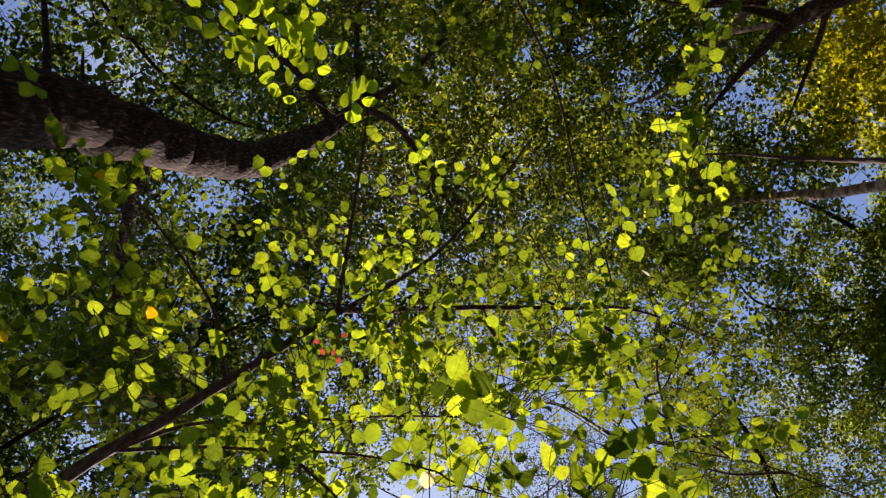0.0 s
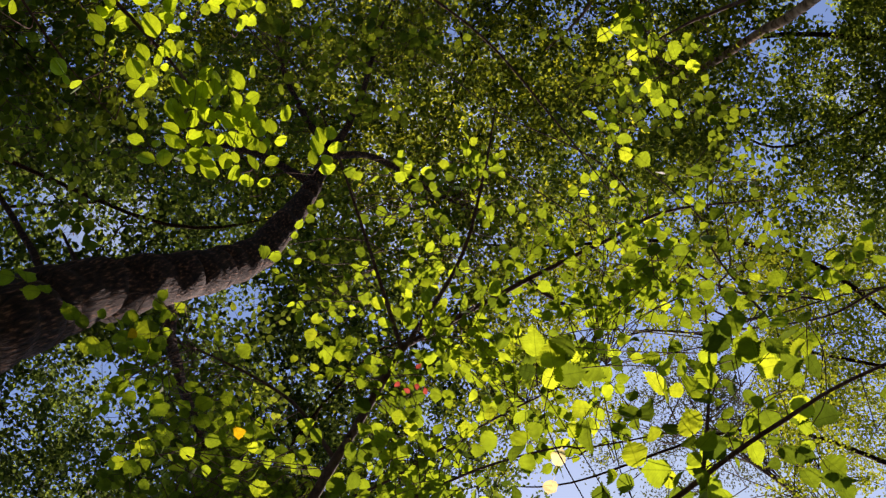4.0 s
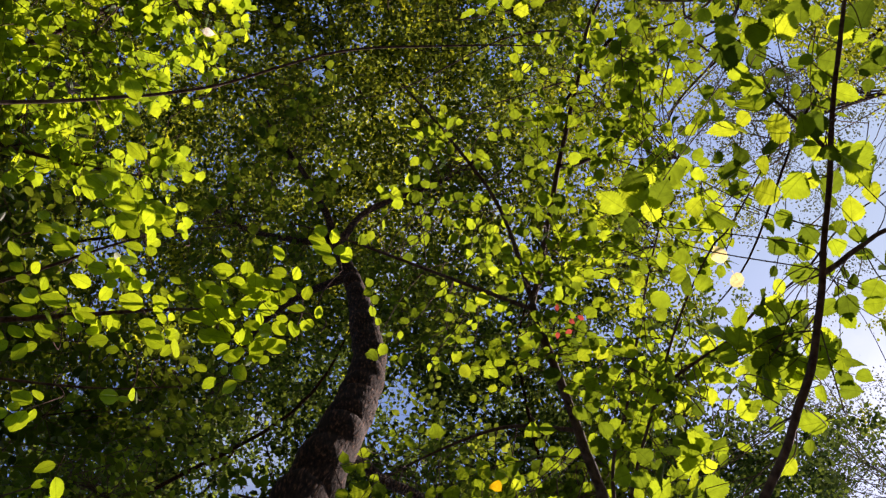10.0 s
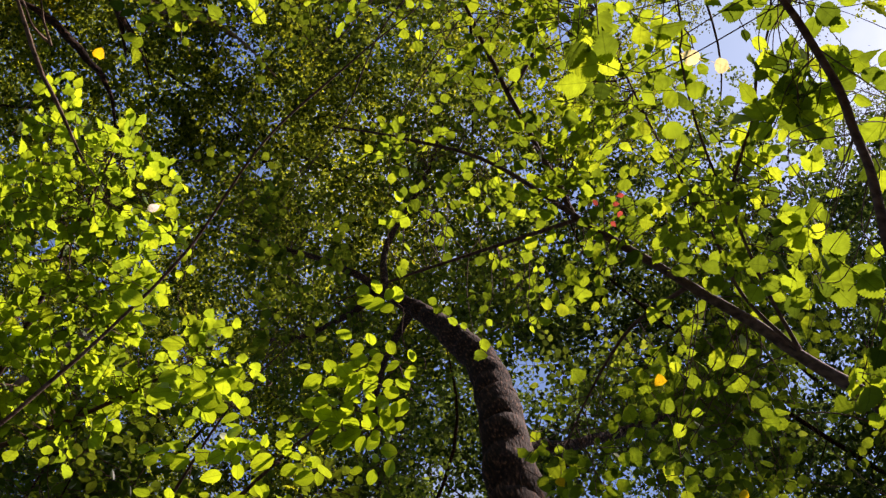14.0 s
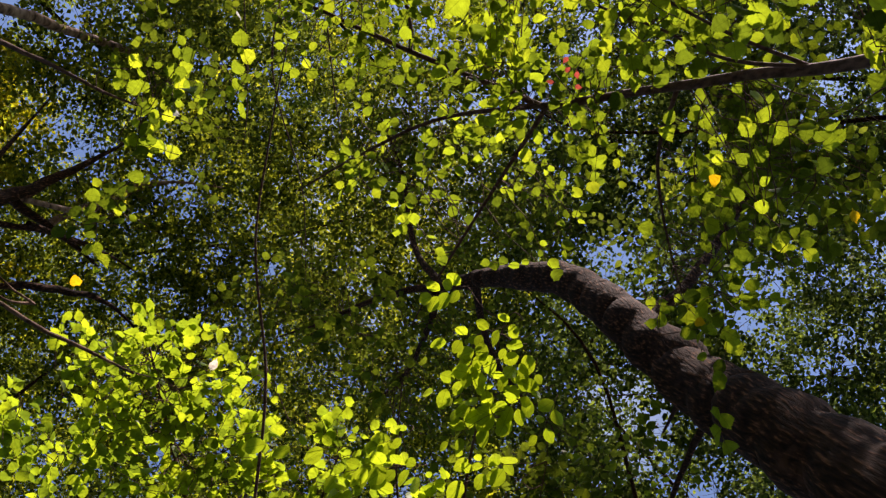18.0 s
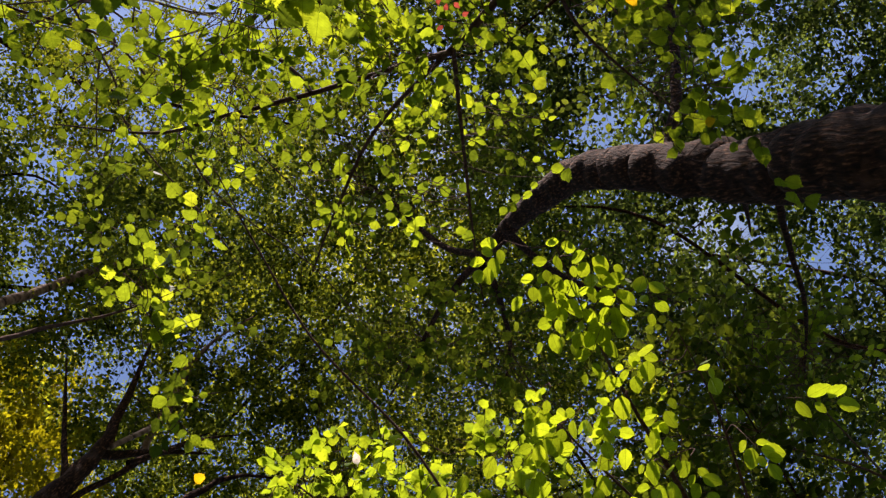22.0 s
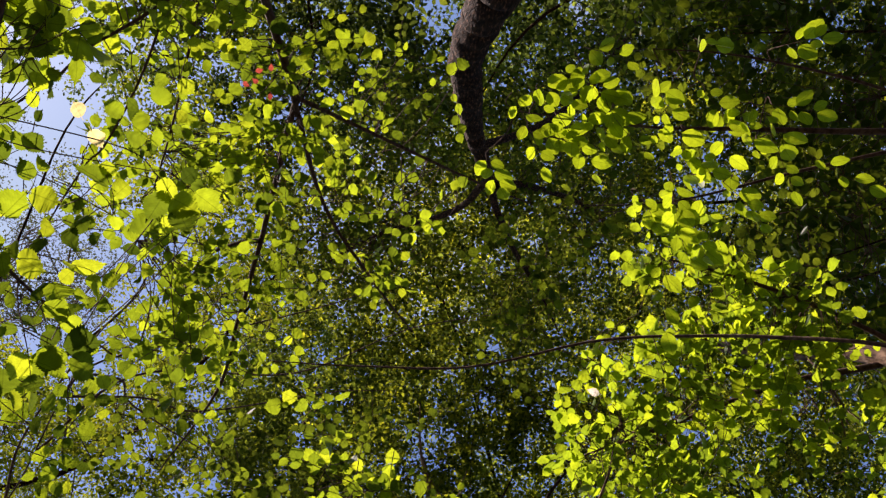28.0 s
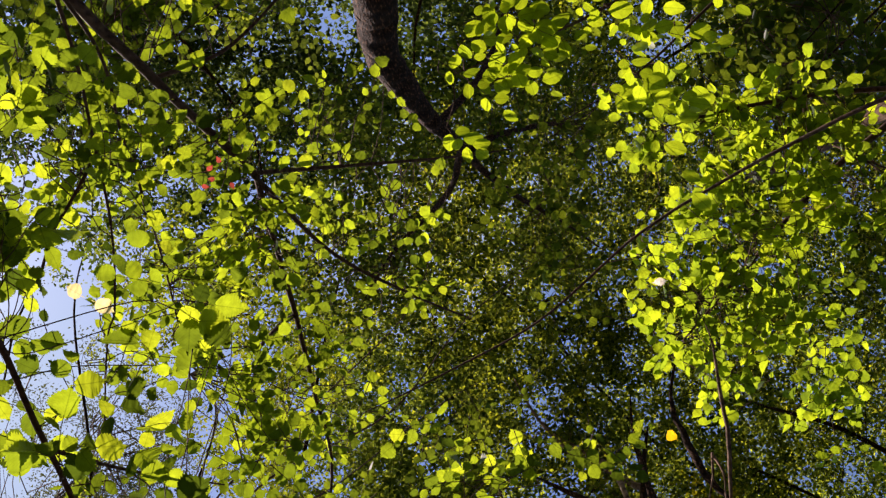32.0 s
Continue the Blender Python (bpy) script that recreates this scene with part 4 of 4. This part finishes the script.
# ---- tree added with near-black leaves in place of deep shade ----
dim_tree = thing("shade_toned_tree", (-2.3, -4.4, 0), "dense tree with leaves darkened as if in deep shade", "tree")
lines = [branch("trunk", [(-2.3, -4.4, -0.1), (-2.25, -4.3, 2.0), (-2.1, -4.0, 4.2), (-1.8, -3.6, 5.8)], [0.09, 0.08, 0.06, 0.03], dim_tree, BARK, "smooth dark trunk", 8, 10, 0.04, 17)]
sp = Spray()
for n, (at, rad, count) in enumerate((((-0.34, -2.18, 5.44), (0.6, 0.45, 0.4), 60), ((-1.12, -2.08, 5.58), (0.6, 0.5, 0.4), 60), ((-1.56, -2.07, 5.44), (0.6, 0.5, 0.4), 50), ((-1.42, -1.47, 5.74), (0.5, 0.5, 0.4), 50), ((0.0, -2.35, 6.5), (0.6, 0.4, 0.3), 40), ((-0.5, -2.6, 6.6), (0.5, 0.5, 0.3), 40), ((-1.1, -2.7, 6.4), (0.6, 0.5, 0.3), 40),
                                      ((-0.3, -3.0, 6.3), (0.6, 0.4, 0.3), 40))):
    s = np.array([-2.2, -4.2, 3.2 + 0.25 * n])
    m = s * 0.5 + np.array(at) * 0.5 + rng.normal(size=3) * 0.2
    lines.append(branch("bough", [s, s * 0.6 + m * 0.4 + rng.normal(size=3) * 0.06, m, at], [0.02, 0.016, 0.012, 0.004], dim_tree, BARK, "", 7, 8, 0.05, 150 + n))
    sp.mass(at, rad, int(count * 0.95), 8, 0.06, 0.32, np.vstack(lines), 0.003, 0.6)
sp.link(dim_tree, BEECH_BLADES[:1] + BEECH_BLADES[2:], LEAF_DEEP_SHADE, FOLIAGE_DEEP_SHADE, 200, label="leaves coloured near black for deep shade")

# ---- turned leaves among the green ----
def odd_leaf(parent, at, size, mat, shapes, label, turn, tilt=0.2):
    ob = new("leaf", mesh_from("leaf", *shapes, mat))
    ob.parent = parent
    ob.matrix_basis = Matrix.Translation(Vector(at) - Vector(parent.location)) @ Euler((tilt, tilt * 0.6, radians(turn))).to_matrix().to_4x4() @ Matrix.Scale(size, 4)
    tagged(ob, label)


odd_leaf(sapling, GOLD_A, 0.036, LEAF_GOLD, HAZEL_BLADES[2], "golden yellow leaf", 20)
odd_leaf(sapling, GOLD_B, 0.03, LEAF_GOLD, HAZEL_BLADES[1], "golden yellow leaf", 140)
odd_leaf(sapling, GOLD_C, 0.033, LEAF_GOLD, HAZEL_BLADES[0], "golden yellow leaf", 80)
for dx, dy, dz, turn in ((0, 0, 0, 30), (-0.04, 0.02, 0.03, 150), (0.02, -0.04, 0.05, 260), (-0.06, -0.02, 0.06, 80), (0.01, 0.05, 0.02, 200)):
    odd_leaf(sapling, Vector(REDDISH) + Vector((dx, dy, dz)), 0.022, LEAF_RED, HAZEL_BLADES[3], "small red withered leaf", turn, 0.5)
odd_leaf(shrub, PALE_A, 0.042, LEAF_PALE, HAZEL_BLADES[0], "pale bleached leaf", -135)
odd_leaf(shrub, PALE_B, 0.04, LEAF_PALE, HAZEL_BLADES[4], "pale bleached leaf", 45)
odd_leaf(lime, WHITE_A, 0.04, LEAF_WHITE, HAZEL_BLADES[3], "white dried leaf", 10, 0.6)
odd_leaf(rowan, GOLD_D, 0.055, LEAF_GOLD, HAZEL_BLADES[2], "golden yellow leaf", 60)

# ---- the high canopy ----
# each crown's material also carries how lit or shaded it looks
CANOPY = [("alder_tree", 205, 6.2, FOLIAGE_SHADED, 0.09, 33), ("oak_tree", 255, 6.0, FOLIAGE_CANOPY, 0.068, 52), ("oak_tree", 310, 6.6, FOLIAGE_CANOPY, 0.068, 52),
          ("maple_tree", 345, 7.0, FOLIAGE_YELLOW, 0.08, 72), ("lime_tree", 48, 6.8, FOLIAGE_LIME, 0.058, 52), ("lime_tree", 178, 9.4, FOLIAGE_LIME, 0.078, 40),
          ("alder_tree", 14, 6.8, FOLIAGE_GREEN, 0.075, 66), ("ash_tree", 150, 6.6, FOLIAGE_SHADED, 0.086, 35)]
LABELS = {"alder_tree": "tall alder, its green crown darkened as if in shade", "oak_tree": "tall oak whose dense crown closes the canopy",
          "maple_tree": "maple with yellowing autumn crown", "lime_tree": "tall lime, its thin crown brightened as if sunlit", "ash_tree": "ash, its fine crown darkened as if in shade"}
bases = np.array([(1.45 * r * math.cos(radians(a)), 1.45 * r * math.sin(radians(a))) for _, a, r, *_ in CANOPY])
# clumps spread evenly over the camera's view, each belonging to the nearest tree
clumps, spots = [], np.zeros((0, 2))
while len(clumps) < 520:
    c = rng.uniform(-0.8, 0.8, (60, 2))
    c = c[((c ** 2).sum(1) < 0.6) & (c[:, 1] < 0.62 - 0.1 * abs(c[:, 0]))][:14]
    if len(spots):
        c = c[np.argmax(np.linalg.norm(c[:, None] - spots[None], axis=2).min(1))]
    else:
        c = c[0]
    spots = np.vstack([spots, c])
    z = 11.0 + 6.0 * rng.random()
    clumps.append((c[0] * (z - 1.4), c[1] * (z - 1.4), z))
clumps = np.array(clumps)
owner = np.argmin(np.linalg.norm(clumps[:, None, :2] - bases[None] * 0.8, axis=2) + rng.normal(size=(len(clumps), len(bases))) * 0.5, axis=1)
# the maple is kept to its side of the camera's view
owner[(owner == 3) & (clumps[:, 0] < 0.48 * (clumps[:, 2] - 1.4))] = 2
for n, (kind, angle, radius, mat, size, count) in enumerate(CANOPY):
    bx, by = bases[n]
    tree = thing(kind, (bx * 1.12, by * 1.12, 0), LABELS[kind], "tree", "canopy trees")
    top = branch("trunk", [(bx * 1.12, by * 1.12, -0.2), (bx * 1.1, by * 1.1, 4.0), (bx * 1.04, by * 1.04, 9.0), (bx, by, 14.5)], [0.28, 0.24, 0.17, 0.05],
                 tree, BARK, "rough grey-brown trunk", 8, 12, 0.05, 90 + n)
    mine = clumps[owner == n]
    boughs = []
    pick = mine[np.argsort(np.hypot(mine[:, 0], mine[:, 1]))[::max(1, len(mine) // 4)]][:4]
    for k, c in enumerate(pick):
        start = np.array([bx * 1.04, by * 1.04, 10.5 + 3.5 * rng.random()])
        mid = start * 0.5 + c * 0.5 + np.array([0, 0, 0.5]) + rng.normal(size=3) * 0.6
        boughs.append(branch("bough", [start, start * 0.6 + mid * 0.4 + rng.normal(size=3) * 0.3, mid, c * 0.7 + mid * 0.3 + rng.normal(size=3) * 0.3, c],
                             [0.06, 0.045, 0.032, 0.02, 0.008], tree, BARK, "", 6, 6, 0.05, 200 + 10 * n + k))
    near = np.vstack(boughs + [top])
    ends = mine[:, None] + rng.normal(size=(len(mine), 30, 3)) * [0.52, 0.52, 0.4] * rng.uniform(0.7, 1.25, (len(mine), 1, 1))
    thin = []
    for c, tips in zip(mine, ends):
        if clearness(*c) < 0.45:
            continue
        for e in tips[:12]:
            thin.append(tube(curve([c, (c + e) / 2 + rng.normal(size=3) * 0.06, e], 3), [0.006, 0.0025], 3))
        k = np.argmin(np.linalg.norm(near - c, axis=1))
        gap = np.linalg.norm(near[k] - c)
        if 0.05 < gap < 1.7:
            a, b = near[k] * 0.67 + c * 0.33, near[k] * 0.33 + c * 0.67
            thin.append(tube(curve([near[k], a + rng.normal(size=3) * 0.1 * gap, b + rng.normal(size=3) * 0.1 * gap, c], 4), [0.01, 0.004], 4))
    v, f = joined(thin)
    part("branchwork", mesh_from("branchwork", v, f, BARK), tree, "thin dark branches", "stuff")
    tips = ends.reshape(-1, 3)
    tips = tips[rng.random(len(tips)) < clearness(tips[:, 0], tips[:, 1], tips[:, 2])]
    at = np.repeat(tips, count, 0) + rng.normal(size=(len(tips) * count, 3)) * [0.105, 0.105, 0.07]
    along = unit(rng.normal(size=at.shape) * [1, 1, 0.5])
    up = np.array([0, 0, 1.0]) + rng.normal(size=at.shape) * 0.9
    side = unit(np.cross(along, up))
    v, f = leaves_mesh(at, side, along, np.cross(side, along), size * rng.uniform(0.6, 1.25, len(at)), [KITE_BLADE])
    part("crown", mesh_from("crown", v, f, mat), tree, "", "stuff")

# ---- unseen tall crowns added on the sunny side to dapple the light ----
dapple_tree = thing("added_dapple_tree", (0.5, 26, 0), "unseen tree added on the sunny side to dapple the light", "tree", "canopy trees")
top = branch("trunk", [(0.5, 26, -0.2), (0.4, 25.5, 10), (0.2, 24, 20), (0, 22, 27)], [0.4, 0.33, 0.2, 0.05], dapple_tree, BARK, "grey trunk", 6, 12, 0.04, 311)
mid = np.c_[rng.uniform(-4.5, 4.5, 42), np.zeros(42), rng.uniform(21, 27, 42)]
mid[:, 1] = rng.uniform(0.74, 0.97, 42) * (mid[:, 2] - 1.4)
at = np.repeat(mid, 130, 0) + rng.normal(size=(42 * 130, 3)) * [0.6, 0.6, 0.5]
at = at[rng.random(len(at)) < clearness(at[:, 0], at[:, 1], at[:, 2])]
along = unit(rng.normal(size=at.shape))
side = unit(np.cross(along, np.array([0, 0, 1.0]) + rng.normal(size=at.shape) * 0.8))
v, f = leaves_mesh(at, side, along, np.cross(side, along), rng.uniform(0.1, 0.18, len(at)), [ROUND_BLADE])
part("crown", mesh_from("crown", v, f, FOLIAGE_GREEN), dapple_tree, "dark green crown", "stuff")

# ---- unseen ring of leaves added all round, below the view, against low sky light ----
k = 16000
a, r = rng.uniform(0, 2 * np.pi, k), rng.uniform(12, 17, k)
at = np.c_[r * np.cos(a), r * np.sin(a), rng.uniform(0.2, 11.0, k)]
along = unit(rng.normal(size=at.shape))
up = np.array([0, 0, 1.0]) + rng.normal(size=at.shape) * 0.8
side = unit(np.cross(along, up))
v, f = leaves_mesh(at, side, along, np.cross(side, along), rng.uniform(0.25, 0.5, k), [SMALL_BLADE])
tagged(new("undergrowth", mesh_from("undergrowth", v, f, FOLIAGE_GREEN)), "unseen ring of green leaves added to block low sky light", "undergrowth", kind="stuff")

# ---- far birches in the sunny gap ----
for fx, fy, label, clumps_of in ((3.9, 8.0, "far tall birch with a fine silvery crown", 46), (-3.7, 10.6, "far tall birch with a thin grey-green crown", 40)):
    far = thing("silver_birch", (fx * 1.33, fy * 1.44, 0), label, "tree", "far birches")
    line = branch("trunk", [(fx * 1.33, fy * 1.44, -0.2), (fx * 1.3, fy * 1.4, 8.0), (fx * 1.18, fy * 1.24, 15.0), (fx * 1.03, fy * 1.08, 20.0)], [0.2, 0.16, 0.1, 0.02], far, BIRCH_BARK, "slim pale trunk", 8, 10, 0.04, 301)
    thin, at = [], []
    for n in range(clumps_of):
        c = np.array([fx, fy, 19.5]) + rng.normal(size=3) * [1.3, 1.1, 1.2]
        j = len(line) - 1 - n % 9
        thin.append(tube(curve([line[j], line[j] * 0.6 + c * 0.4 + rng.normal(size=3) * 0.2 + [0, 0, 0.3], line[j] * 0.25 + c * 0.75 + rng.normal(size=3) * 0.15 + [0, 0, 0.3], c], 4), [0.016, 0.004], 4))
        for _ in range(8):
            e = c + rng.normal(size=3) * [0.5, 0.5, 0.5]
            thin.append(tube(curve([c, (c + e) / 2 + rng.normal(size=3) * 0.08, e], 3), [0.007, 0.003], 3))
            at.append(e + rng.normal(size=(40, 3)) * [0.16, 0.16, 0.24])
    v, f = joined(thin)
    part("branchwork", mesh_from("branchwork", v, f, TWIG_BARK), far, "fine drooping branches", "stuff")
    at = np.vstack(at)
    along = unit(rng.normal(size=at.shape))
    side = unit(np.cross(along, np.array([0, 0, 1.0]) + rng.normal(size=at.shape)))
    v, f = leaves_mesh(at, side, along, np.cross(side, along), rng.uniform(0.045, 0.075, len(at)), [KITE_BLADE])
    part("crown", mesh_from("crown", v, f, FOLIAGE_SILVER), far, "fine grey-green leaves", "stuff")
